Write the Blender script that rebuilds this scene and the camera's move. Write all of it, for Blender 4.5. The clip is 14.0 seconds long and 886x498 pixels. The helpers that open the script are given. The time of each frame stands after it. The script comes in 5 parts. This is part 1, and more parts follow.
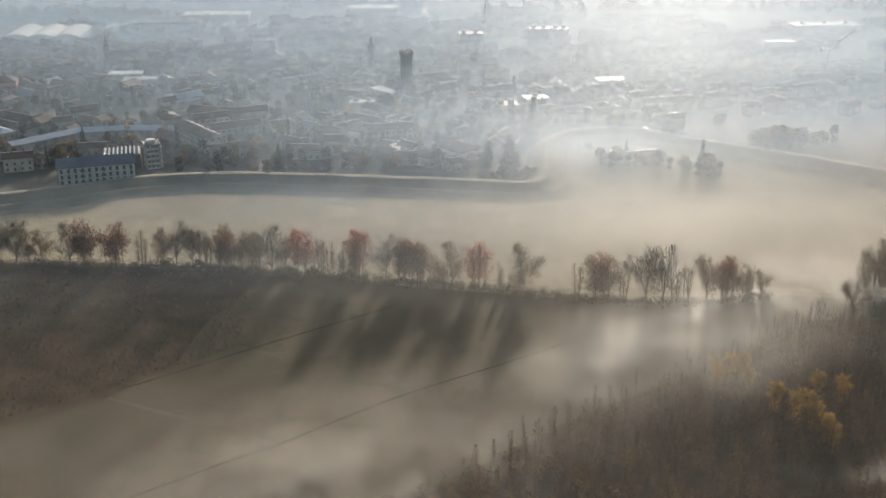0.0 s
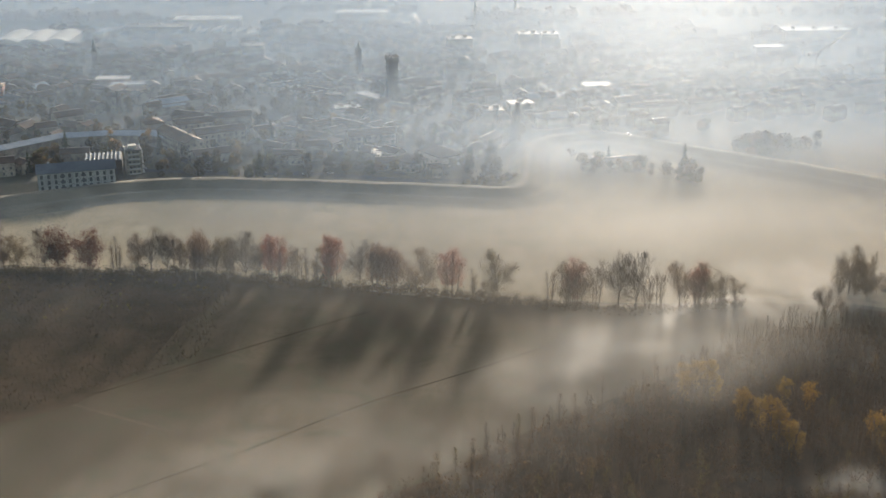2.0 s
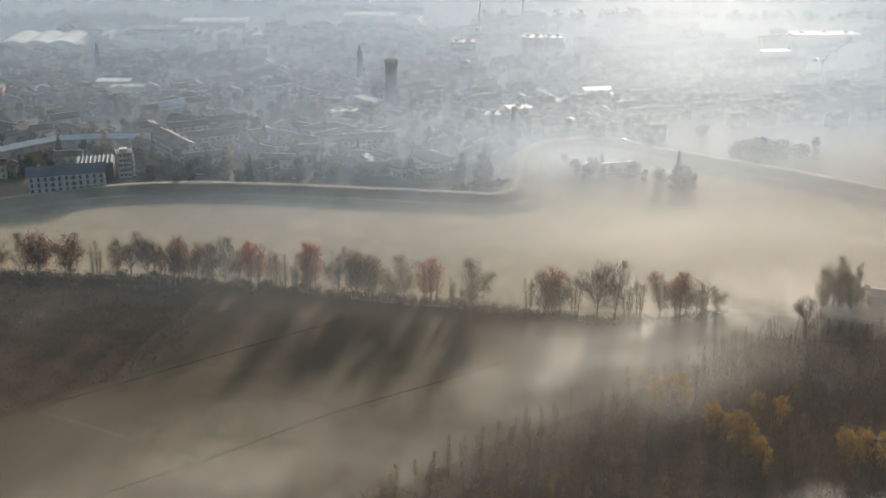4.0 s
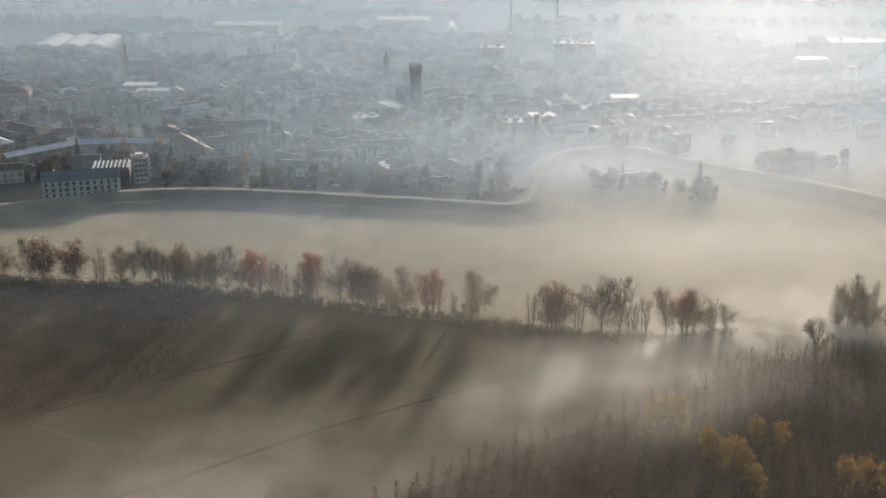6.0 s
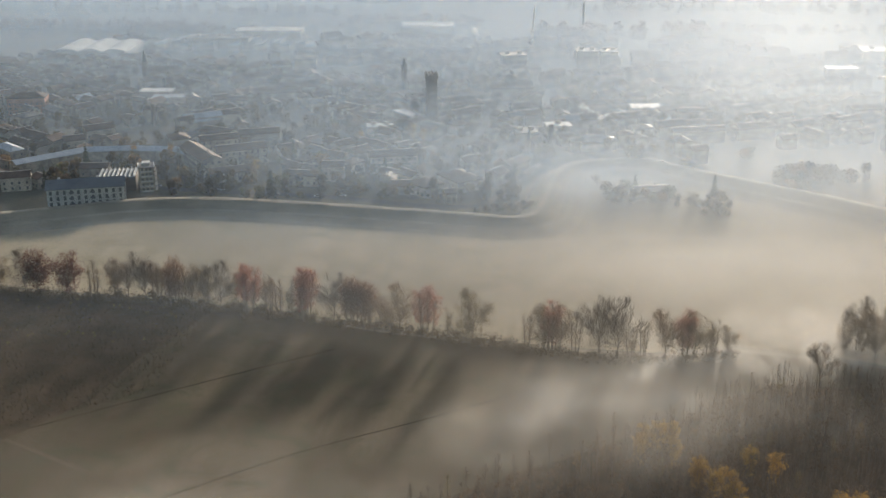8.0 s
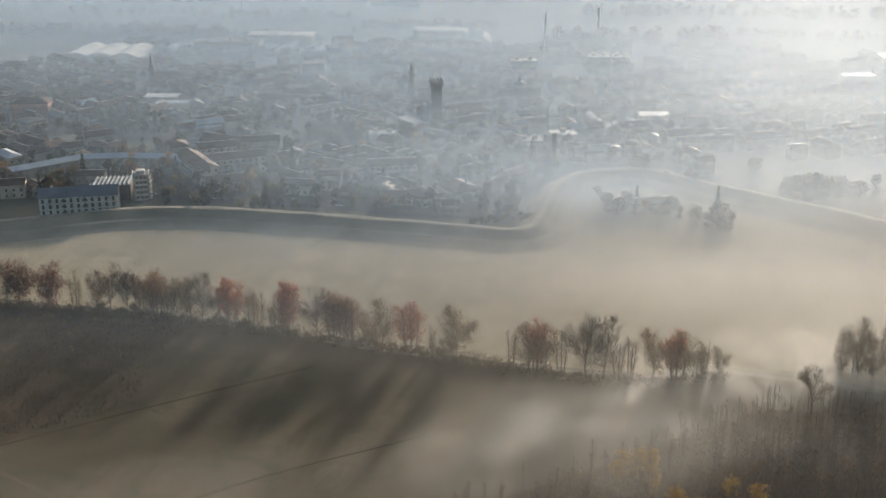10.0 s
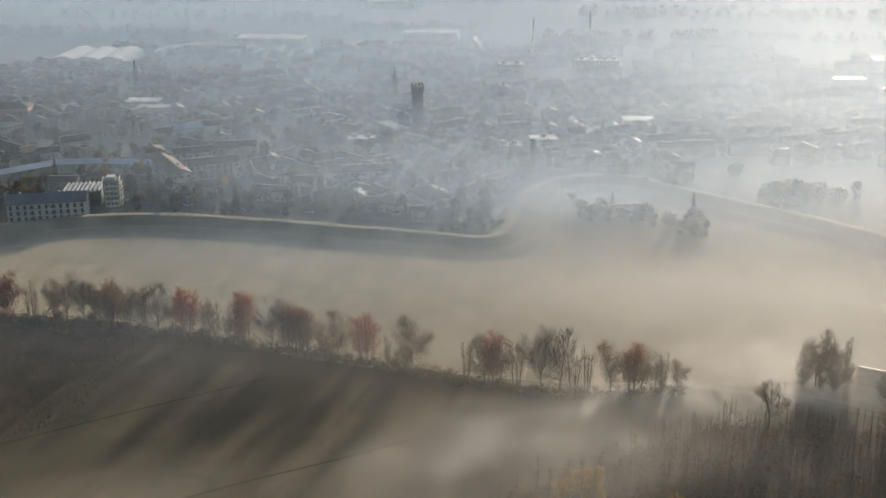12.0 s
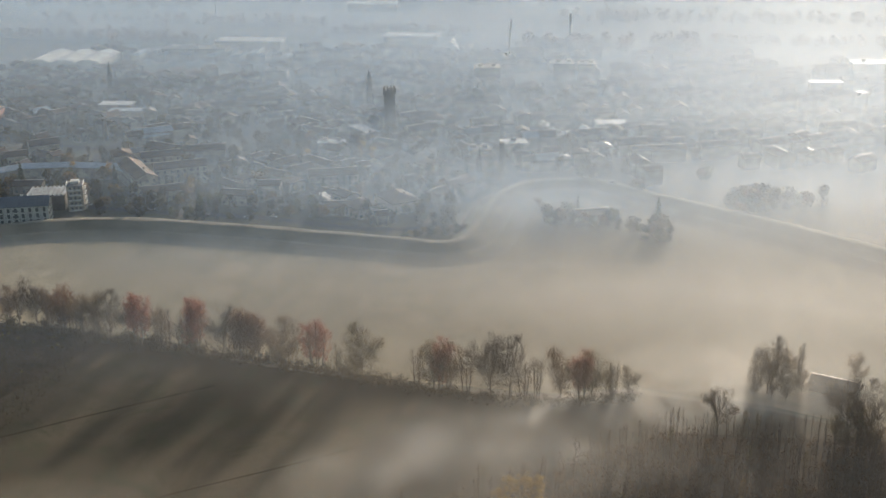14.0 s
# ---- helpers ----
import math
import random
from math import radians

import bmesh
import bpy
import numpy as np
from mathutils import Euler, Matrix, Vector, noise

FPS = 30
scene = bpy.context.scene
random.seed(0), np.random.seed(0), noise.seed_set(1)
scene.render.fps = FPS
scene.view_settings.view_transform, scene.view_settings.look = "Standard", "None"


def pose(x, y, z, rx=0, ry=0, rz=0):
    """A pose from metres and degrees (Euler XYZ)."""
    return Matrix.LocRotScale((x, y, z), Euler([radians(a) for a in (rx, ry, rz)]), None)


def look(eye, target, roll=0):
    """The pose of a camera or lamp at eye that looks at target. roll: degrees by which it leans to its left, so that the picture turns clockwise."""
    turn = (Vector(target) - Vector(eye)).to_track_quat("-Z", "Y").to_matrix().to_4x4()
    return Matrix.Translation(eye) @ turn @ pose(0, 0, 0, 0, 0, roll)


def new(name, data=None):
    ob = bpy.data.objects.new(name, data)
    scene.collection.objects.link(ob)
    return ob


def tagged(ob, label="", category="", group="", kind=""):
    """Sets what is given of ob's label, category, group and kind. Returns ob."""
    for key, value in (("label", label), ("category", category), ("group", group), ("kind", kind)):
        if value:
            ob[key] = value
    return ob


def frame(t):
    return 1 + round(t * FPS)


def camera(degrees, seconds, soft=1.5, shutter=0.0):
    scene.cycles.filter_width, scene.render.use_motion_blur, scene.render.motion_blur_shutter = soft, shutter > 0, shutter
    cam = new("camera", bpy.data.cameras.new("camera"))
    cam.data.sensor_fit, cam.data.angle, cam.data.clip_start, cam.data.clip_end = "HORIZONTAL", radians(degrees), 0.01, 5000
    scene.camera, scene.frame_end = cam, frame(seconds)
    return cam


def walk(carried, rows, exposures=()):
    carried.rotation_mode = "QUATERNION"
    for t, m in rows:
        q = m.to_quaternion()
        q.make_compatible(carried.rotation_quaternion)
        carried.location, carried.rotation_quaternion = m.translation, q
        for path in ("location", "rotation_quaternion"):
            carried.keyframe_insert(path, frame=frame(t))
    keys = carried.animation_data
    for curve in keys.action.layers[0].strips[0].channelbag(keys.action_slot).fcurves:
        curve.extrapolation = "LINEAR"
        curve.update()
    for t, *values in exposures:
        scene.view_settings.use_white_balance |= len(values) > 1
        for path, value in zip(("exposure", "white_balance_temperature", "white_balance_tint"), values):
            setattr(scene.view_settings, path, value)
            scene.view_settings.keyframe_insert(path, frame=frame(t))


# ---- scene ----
# Misty autumn morning over fields, a row of trees, a river levee and a small town.
cam = camera(41.0, 14.0, soft=1.5)
METRES, EYE, TILT, LEAN, TURN = 141.6, 188.0, 0.0, 0.0, 0.0
ROWS = [
    (0.0, 0.0, 0.0, 0.0, -0.02, -20.23, 0.06),
    (0.5, 0.0158, 0.0004, 0.001, 0.04, -20.18, 0.1),
    (1.0, 0.0361, 0.0013, 0.0025, 0.1, -20.12, 0.14),
    (1.5, 0.062, 0.0039, 0.0041, 0.15, -20.09, 0.14),
    (2.0, 0.092, 0.0074, 0.0062, 0.19, -20.06, 0.1),
    (2.5, 0.1252, 0.0134, 0.0086, 0.25, -20.03, 0.11),
    (3.0, 0.1585, 0.0206, 0.0108, 0.49, -20.03, 0.1),
    (5.5, 0.3294, 0.0995, 0.0183, 3.43, -19.95, 0.19),
    (6.0, 0.3609, 0.121, 0.0199, 4.01, -19.91, 0.22),
    (6.5, 0.3913, 0.1442, 0.022, 4.56, -19.88, 0.24),
    (7.0, 0.4219, 0.1692, 0.0236, 5.09, -19.84, 0.27),
    (7.5, 0.4512, 0.1952, 0.0247, 5.6, -19.8, 0.29),
    (8.0, 0.4806, 0.2206, 0.0267, 6.06, -19.76, 0.33),
    (10.5, 0.6292, 0.3547, 0.0344, 7.83, -19.68, 0.49),
    (11.0, 0.6654, 0.3777, 0.0351, 8.01, -19.66, 0.55),
    (11.5, 0.7013, 0.3961, 0.0357, 8.12, -19.64, 0.58),
    (12.0, 0.7408, 0.413, 0.0356, 8.22, -19.65, 0.61),
    (12.5, 0.7805, 0.4264, 0.0368, 8.25, -19.66, 0.61),
    (13.0, 0.8161, 0.4412, 0.0361, 8.23, -19.61, 0.61),
    (13.5, 0.8436, 0.4492, 0.0365, 8.19, -19.59, 0.59),
    (14.0, 0.863, 0.4565, 0.0354, 8.17, -19.55, 0.6),
]
walk(cam, [(t, pose(0, 0, EYE, TILT, LEAN, TURN) @ pose(METRES * x, METRES * y, METRES * z, 90 + pitch, roll, yaw)) for t, x, y, z, yaw, pitch, roll in ROWS],
     exposures=((0.0, 1.51), (5.5, 1.46), (10.5, 1.39), (14.0, 1.36)))

# ------------------------------------------------------------------ light
SUN_ELEVATION, SUN_AZIMUTH = 12.5, 10.5   # degrees; azimuth measured from +y towards +x
scene.cycles.transparent_max_bounces = 28
world = bpy.data.worlds.new("world")
scene.world = world
world.use_nodes = True
sky = world.node_tree.nodes.new("ShaderNodeTexSky")
sky.sky_type, sky.sun_disc = "NISHITA", False
sky.sun_elevation, sky.sun_rotation = radians(SUN_ELEVATION), radians(SUN_AZIMUTH)
sky.dust_density, sky.air_density = 3.0, 1.2
background = world.node_tree.nodes["Background"]
background.inputs["Strength"].default_value = 0.08
world.node_tree.links.new(sky.outputs[0], background.inputs[0])
sun_data = bpy.data.lights.new("sun", "SUN")
sun_data.energy, sun_data.angle, sun_data.color = 5.0, radians(3.5), (1.0, 0.87, 0.72)
sun = new("sun", sun_data)
az, el = radians(SUN_AZIMUTH), radians(SUN_ELEVATION)
sun.matrix_world = look((0, 0, 300), (-math.sin(az) * math.cos(el) * 100, -math.cos(az) * math.cos(el) * 100, 300 - math.sin(el) * 100))

# ------------------------------------------------------------------ materials


class Net:
    """A short way to write node trees."""

    def __init__(self, name):
        self.mat = bpy.data.materials.new(name)
        self.mat.use_nodes = True
        self.tree = self.mat.node_tree
        self.tree.nodes.clear()
        self.out = self.node("ShaderNodeOutputMaterial")

    def node(self, kind, **inputs):
        n = self.tree.nodes.new(kind)
        for key, value in inputs.items():
            self.put(n.inputs[key.replace("_", " ")], value)
        return n

    def put(self, socket, value):
        if isinstance(value, bpy.types.NodeSocket):
            self.tree.links.new(value, socket)
        else:
            socket.default_value = value

    def math(self, op, a, b=0.0, clamp=False):
        n = self.tree.nodes.new("ShaderNodeMath")
        n.operation, n.use_clamp = op, clamp
        self.put(n.inputs[0], a)
        self.put(n.inputs[1], b)
        return n.outputs[0]

    def spot(self):
        return self.node("ShaderNodeNewGeometry").outputs["Position"]

    def noise(self, scale, detail=3.0, rough=0.55, vector=None, warp=0.0):
        n = self.node("ShaderNodeTexNoise", Scale=scale, Detail=detail, Roughness=rough, Distortion=warp)
        self.put(n.inputs["Vector"], vector if vector is not None else self.spot())
        return n.outputs["Fac"]

    def ramp(self, value, lo, hi, a=0.0, b=1.0, smooth=True):
        n = self.tree.nodes.new("ShaderNodeMapRange")
        n.interpolation_type = "SMOOTHSTEP" if smooth else "LINEAR"
        for key, v in zip(("Value", "From Min", "From Max", "To Min", "To Max"), (value, lo, hi, a, b)):
            self.put(n.inputs[key], v)
        return n.outputs["Result"]

    def mix(self, fac, a, b):
        n = self.tree.nodes.new("ShaderNodeMix")
        n.data_type = "RGBA"
        self.put(n.inputs[0], fac)
        for socket, v in ((n.inputs[6], a), (n.inputs[7], b)):
            self.put(socket, (*v, 1.0) if isinstance(v, tuple) else v)
        return n.outputs[2]

    def stretch(self, sx, sy, sz, turn=0.0):
        n = self.node("ShaderNodeMapping", Vector=self.spot(), Scale=(sx, sy, sz), Rotation=(0, 0, radians(turn)))
        return n.outputs[0]

    def done(self, shader):
        self.tree.links.new(shader, self.out.inputs["Surface"])
        return self.mat


def surface(name, a, b, scale=1.0, fine=8.0, rough=0.85, bump=0.3, metal=0.0, each=0.0, per_object=0.0, spec=0.3):
    """A rough two-tone surface with a coarse and a fine scale of variation."""
    n = Net(name)
    coarse, grain = n.noise(scale, 4.0), n.noise(fine, 2.0)
    fac = n.math("ADD", n.math("MULTIPLY", coarse, 0.7), n.math("MULTIPLY", grain, 0.3))
    fac = n.ramp(fac, 0.35, 0.65)
    if per_object:
        shift = n.math("MULTIPLY", n.math("SUBTRACT", n.node("ShaderNodeObjectInfo").outputs["Random"], 0.5), per_object)
        fac = n.math("ADD", fac, shift, clamp=True)
    if each:
        shift = n.math("MULTIPLY", n.math("SUBTRACT", n.node("ShaderNodeNewGeometry").outputs["Random Per Island"], 0.5), each)
        fac = n.math("ADD", fac, shift, clamp=True)
    p = n.node("ShaderNodeBsdfPrincipled", Roughness=rough, Metallic=metal)
    p.inputs["Specular IOR Level"].default_value = spec
    n.put(p.inputs["Base Color"], n.mix(fac, a, b))
    if bump:
        n.put(p.inputs["Normal"], n.node("ShaderNodeBump", Strength=bump, Distance=0.1, Height=grain).outputs[0])
    return n.done(p.outputs[0])


def foliage(name, a, b, c):
    """Leaves: three tones, varied from clump to clump and from tree to tree, a little light coming through."""
    n = Net(name)
    island = n.node("ShaderNodeNewGeometry").outputs["Random Per Island"]
    tree = n.node("ShaderNodeObjectInfo").outputs["Random"]
    col = n.mix(n.ramp(island, 0.0, 1.0), a, b)
    col = n.mix(n.ramp(n.math("ADD", n.math("MULTIPLY", tree, 0.7), n.math("MULTIPLY", n.noise(0.35), 0.3)), 0.25, 0.75), col, c)
    d = n.node("ShaderNodeBsdfDiffuse", Color=col)
    t = n.node("ShaderNodeBsdfTranslucent", Color=col)
    m = n.node("ShaderNodeMixShader", Fac=0.5)
    n.tree.links.new(d.outputs[0], m.inputs[1])
    n.tree.links.new(t.outputs[0], m.inputs[2])
    return n.done(m.outputs[0])


def field_material(name, a, b, c, turn, pitch):
    """Tilled soil and stubble: drill lines, broad damp patches and fine clods."""
    n = Net(name)
    broad = n.noise(0.012, 4.0, 0.6, warp=0.6)
    rows = n.noise(1.0, 2.0, 0.5, vector=n.stretch(pitch, 0.012, 0.02, turn))
    fine = n.noise(1.3, 4.0, 0.7)
    col = n.mix(n.ramp(broad, 0.36, 0.64), a, b)
    col = n.mix(n.ramp(n.noise(0.05, 5.0, 0.65, warp=1.0), 0.45, 0.72), col, c)
    col = n.mix(n.math("MULTIPLY", n.ramp(rows, 0.4, 0.62), 0.35), col, c)
    col = n.mix(n.math("MULTIPLY", n.ramp(fine, 0.4, 0.7), 0.25), col, a)
    p = n.node("ShaderNodeBsdfPrincipled", Roughness=0.95)
    p.inputs["Specular IOR Level"].default_value = 0.02
    n.put(p.inputs["Base Color"], col)
    n.put(p.inputs["Normal"], n.node("ShaderNodeBump", Strength=0.5, Distance=0.25, Height=fine).outputs[0])
    return n.done(p.outputs[0])


def fog_material(name, z, thin, thick, seed, size, ragged, banks, gloss, tint):
    """Mist sheet: see-through colour imitating scattered light, thicker towards the town and in drifting banks."""
    n = Net(name)
    spot = n.spot()
    parts = n.node("ShaderNodeSeparateXYZ", Vector=spot)
    x, y = parts.outputs["X"], parts.outputs["Y"]
    drift = n.node("ShaderNodeMapping", Vector=spot, Location=(seed * 91.0, seed * 37.0, seed * 13.0), Rotation=(0, 0, radians(-38)), Scale=(0.8 / size, 0.5 / size, 1.0 / size))
    wisps = n.ramp(n.noise(1.0, 2.0 if z < 14.0 else 1.0, 0.5, vector=drift.outputs[0], warp=0.4 if z < 14.0 else 0.0), 0.30, 0.72)
    slant, near, far = (FOG_SLANT, FOG_NEAR + 2.0 * z, FOG_FAR) if z < 14.0 else (HAZE_SLANT, HAZE_NEAR - 1.5 * z, HAZE_FAR - 1.5 * z)   # thicker with distance; the upper sheets imitate an even aerial haze
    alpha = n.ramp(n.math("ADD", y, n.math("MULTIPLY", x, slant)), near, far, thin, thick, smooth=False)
    alpha = n.math("MULTIPLY", alpha, n.ramp(wisps, 0.0, 1.0, 1.0 - ragged, 1.0 + ragged, smooth=False))
    if banks:
        curl = n.math("MULTIPLY", n.math("SUBTRACT", n.noise(0.03, 1.0), 0.5), 70.0)
        shred = n.ramp(n.noise(2.1, 3.0, 0.6, vector=drift.outputs[0], warp=0.6), 0.36, 0.66, 0.12, 1.5)
        soft = n.ramp(wisps, 0.0, 1.0, 0.8, 1.2, smooth=False)
    for bx, by, rx, ry, turn, strength in banks:
        c, q = math.cos(radians(turn)), math.sin(radians(turn))
        dx, dy = n.math("SUBTRACT", n.math("ADD", x, curl), bx), n.math("SUBTRACT", n.math("SUBTRACT", y, n.math("MULTIPLY", curl, 0.5)), by)
        u = n.math("ADD", n.math("MULTIPLY", dx, c / rx), n.math("MULTIPLY", dy, q / rx))
        v = n.math("ADD", n.math("MULTIPLY", dx, -q / ry), n.math("MULTIPLY", dy, c / ry))
        r = n.math("SQRT", n.math("ADD", n.math("MULTIPLY", u, u), n.math("MULTIPLY", v, v)))
        alpha = n.math("ADD", alpha, n.math("MULTIPLY", n.ramp(r, 0.1, 1.0, strength, 0.0), shred if by < 470 and z < 14.0 else soft))
    alpha = n.math("MINIMUM", alpha, 0.46)
    # tint shifts to blue towards the town: aerial haze painted into the colour
    d = n.node("ShaderNodeBsdfDiffuse", Color=n.mix(n.ramp(n.math("SUBTRACT", y, n.math("MULTIPLY", x, 0.45)), 575.0 - 8.0 * z, 690.0 - 8.0 * z), tint, HAZE_BLUE))
    g = n.node("ShaderNodeBsdfGlossy", Color=(0.95, 0.98, 1.0, 1.0), Roughness=0.66)
    m = n.node("ShaderNodeMixShader", Fac=gloss)
    n.tree.links.new(d.outputs[0], m.inputs[1])
    n.tree.links.new(g.outputs[0], m.inputs[2])
    t = n.node("ShaderNodeBsdfTransparent")
    f = n.node("ShaderNodeMixShader", Fac=alpha)
    n.tree.links.new(t.outputs[0], f.inputs[1])
    n.tree.links.new(m.outputs[0], f.inputs[2])
    return n.done(f.outputs[0])


FOG_SLANT, HAZE_SLANT = 0.55, 0.52
WARM, HAZE_BLUE = (0.505, 0.457, 0.385), (0.46, 0.575, 0.69)   # mist colours with light painted in: warm near by, blue distance haze towards the town
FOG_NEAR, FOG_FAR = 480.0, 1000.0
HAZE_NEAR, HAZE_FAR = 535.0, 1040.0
M_GROUND = surface("meadow_ground", (0.045, 0.045, 0.03), (0.085, 0.075, 0.052), 0.02, 0.6, 0.95, 0.4)
M_FIELD = field_material("pale_field", (0.175, 0.152, 0.112), (0.22, 0.19, 0.14), (0.152, 0.14, 0.10), 8, 0.12)
M_NEAR = field_material("near_field", (0.042, 0.034, 0.023), (0.066, 0.052, 0.035), (0.037, 0.038, 0.023), 50, 0.2)
M_LEVEE = surface("levee_grass", (0.11, 0.10, 0.075), (0.165, 0.145, 0.11), 0.05, 1.2, 0.95, 0.4)
M_TRACK = surface("gravel_track", (0.15, 0.13, 0.10), (0.21, 0.185, 0.145), 0.3, 3.0, 0.95, 0.2)
M_PALETRACK = surface("dry_earth_track", (0.05, 0.04, 0.028), (0.068, 0.054, 0.039), 0.2, 2.0, 1.0, 0.1, spec=0.0)
M_VERGE = surface("worn_verge", (0.025, 0.02, 0.014), (0.042, 0.032, 0.022), 0.08, 2.0, 0.95, 0.2, spec=0.0)
M_ASPHALT = surface("asphalt", (0.045, 0.045, 0.048), (0.07, 0.07, 0.07), 0.2, 3.0, 0.92, 0.1, spec=0.1)
M_STEM = surface("dark_damp_stems", (0.042, 0.033, 0.025), (0.075, 0.056, 0.042), 0.8, 6.0, 0.95, 0.0)
M_BARK = surface("bark", (0.085, 0.065, 0.05), (0.14, 0.11, 0.085), 0.8, 6.0, 0.95, 0.0)
M_RED = foliage("russet_leaves", (0.17, 0.065, 0.048), (0.20, 0.09, 0.062), (0.12, 0.075, 0.05))
M_BROWN = foliage("brown_leaves", (0.11, 0.075, 0.045), (0.15, 0.10, 0.06), (0.10, 0.08, 0.04))
M_GOLD = foliage("golden_leaves", (0.25, 0.15, 0.04), (0.20, 0.115, 0.03), (0.21, 0.14, 0.045))
M_GREEN = foliage("dull_green_leaves", (0.05, 0.06, 0.028), (0.075, 0.075, 0.035), (0.06, 0.05, 0.03))
M_DARK = foliage("dark_red_brown_leaves", (0.06, 0.032, 0.026), (0.085, 0.045, 0.034), (0.07, 0.045, 0.034))
M_UNDER = foliage("dry_understorey", (0.055, 0.036, 0.021), (0.08, 0.052, 0.03), (0.065, 0.043, 0.025))
M_OCHRE = foliage("dull_ochre_leaves", (0.14, 0.085, 0.028), (0.11, 0.07, 0.028), (0.09, 0.075, 0.03))
M_TWIG = foliage("fine_brown_twigs", (0.075, 0.045, 0.027), (0.10, 0.06, 0.034), (0.085, 0.052, 0.03))
M_EVERGREEN = foliage("evergreen_needles", (0.025, 0.035, 0.022), (0.04, 0.05, 0.03), (0.03, 0.036, 0.025))
M_FARWOOD = foliage("far_bare_woods", (0.09, 0.07, 0.055), (0.12, 0.09, 0.07), (0.10, 0.085, 0.06))
M_SCRUB = foliage("dark_scrub_leaves", (0.035, 0.030, 0.02), (0.055, 0.045, 0.03), (0.042, 0.036, 0.024))
M_ROOF = surface("clay_tile_roof", (0.05, 0.034, 0.03), (0.095, 0.064, 0.053), 0.15, 2.0, 0.78, 0.4, each=0.6, per_object=0.7, spec=0.15)
# pale tone imitates the thin sun glints along roof ridges
M_RIDGE_GLINT = surface("glint_pale_ridge_tiles", (0.32, 0.25, 0.2), (0.5, 0.42, 0.36), 0.1, 2.0, 0.45, 0.0, per_object=1.0, spec=0.6)
M_WALL = surface("aged_plaster", (0.15, 0.135, 0.115), (0.34, 0.30, 0.255), 0.2, 1.5, 0.9, 0.1, each=0.6, per_object=0.9)
M_BRICKRED = surface("red_plaster", (0.22, 0.10, 0.075), (0.30, 0.15, 0.11), 0.2, 1.5, 0.9, 0.1)
M_PALE = surface("pale_render", (0.30, 0.30, 0.28), (0.42, 0.41, 0.38), 0.2, 1.5, 0.9, 0.1)
M_STONE = surface("dark_brick", (0.05, 0.043, 0.04), (0.09, 0.076, 0.068), 0.3, 2.5, 0.9, 0.4)
M_SHEET = surface("blue_grey_sheet_roof", (0.20, 0.235, 0.28), (0.30, 0.34, 0.39), 0.1, 1.0, 0.6, 0.1, metal=0.1, spec=0.3)
M_BLUE = surface("dark_blue_sheet_roof", (0.08, 0.09, 0.105), (0.12, 0.13, 0.145), 0.1, 1.0, 0.6, 0.1, spec=0.25)
M_WHITE = surface("white_sheet_roof", (0.40, 0.41, 0.41), (0.54, 0.54, 0.53), 0.1, 1.0, 0.6, 0.1, spec=0.3)
M_LEAD = surface("slate_roof", (0.07, 0.075, 0.085), (0.11, 0.115, 0.125), 0.2, 1.5, 0.6, 0.2)
M_STEEL = surface("painted_steel", (0.16, 0.15, 0.14), (0.22, 0.21, 0.2), 0.5, 3.0, 0.5, 0.0, metal=0.5)
M_GLASS = surface("window_glass", (0.07, 0.075, 0.08), (0.11, 0.115, 0.12), 0.3, 2.0, 0.2, 0.0, spec=0.5)
M_SKYLIGHT = surface("skylight_glazing", (0.12, 0.14, 0.16), (0.2, 0.22, 0.24), 0.3, 2.0, 0.85, 0.0, spec=0.05)
M_CAR = surface("car_paint", (0.03, 0.033, 0.04), (0.22, 0.22, 0.23), 0.1, 1.0, 0.35, 0.0, per_object=2.0, spec=0.5)
M_LITTER = surface("leaf_litter", (0.026, 0.019, 0.013), (0.042, 0.03, 0.02), 0.15, 1.5, 1.0, 0.15, spec=0.0)
M_WEEDS = surface("rank_dry_weeds", (0.034, 0.027, 0.019), (0.056, 0.043, 0.031), 0.06, 1.2, 1.0, 0.15, spec=0.0)
M_TYRE = surface("tyre_rubber", (0.02, 0.02, 0.02), (0.035, 0.035, 0.035), 1.0, 4.0, 0.9, 0.0)

# ------------------------------------------------------------------ mesh helpers


def mesh_object(name, bm_or_mesh, material, parent=None, label=""):
    if isinstance(bm_or_mesh, bmesh.types.BMesh):
        data = bpy.data.meshes.new(name)
        bm_or_mesh.to_mesh(data)
        bm_or_mesh.free()
    else:
        data = bm_or_mesh
    if material and not data.materials:
        data.materials.append(material)
    ob = new(name, data)
    if parent:
        ob.parent = parent
    if label:
        ob["label"] = label
    return ob


def part(name, bm, material, parent, label=""):
    return mesh_object(name, bm, material, parent, label)


def raw_mesh(name, verts, faces, material):
    data = bpy.data.meshes.new(name)
    data.from_pydata(verts, [], faces)
    data.materials.append(material)
    data.update()
    return data


def block(bm, x0, y0, z0, x1, y1, z1, m=None):
    v = [bm.verts.new((x, y, z)) for x in (x0, x1) for y in (y0, y1) for z in (z0, z1)]
    for f in ((0, 1, 3, 2), (4, 6, 7, 5), (0, 4, 5, 1), (2, 3, 7, 6), (0, 2, 6, 4), (1, 5, 7, 3)):
        bm.faces.new([v[i] for i in f])
    if m is not None:
        for a in v:
            a.co = m @ a.co
    return v


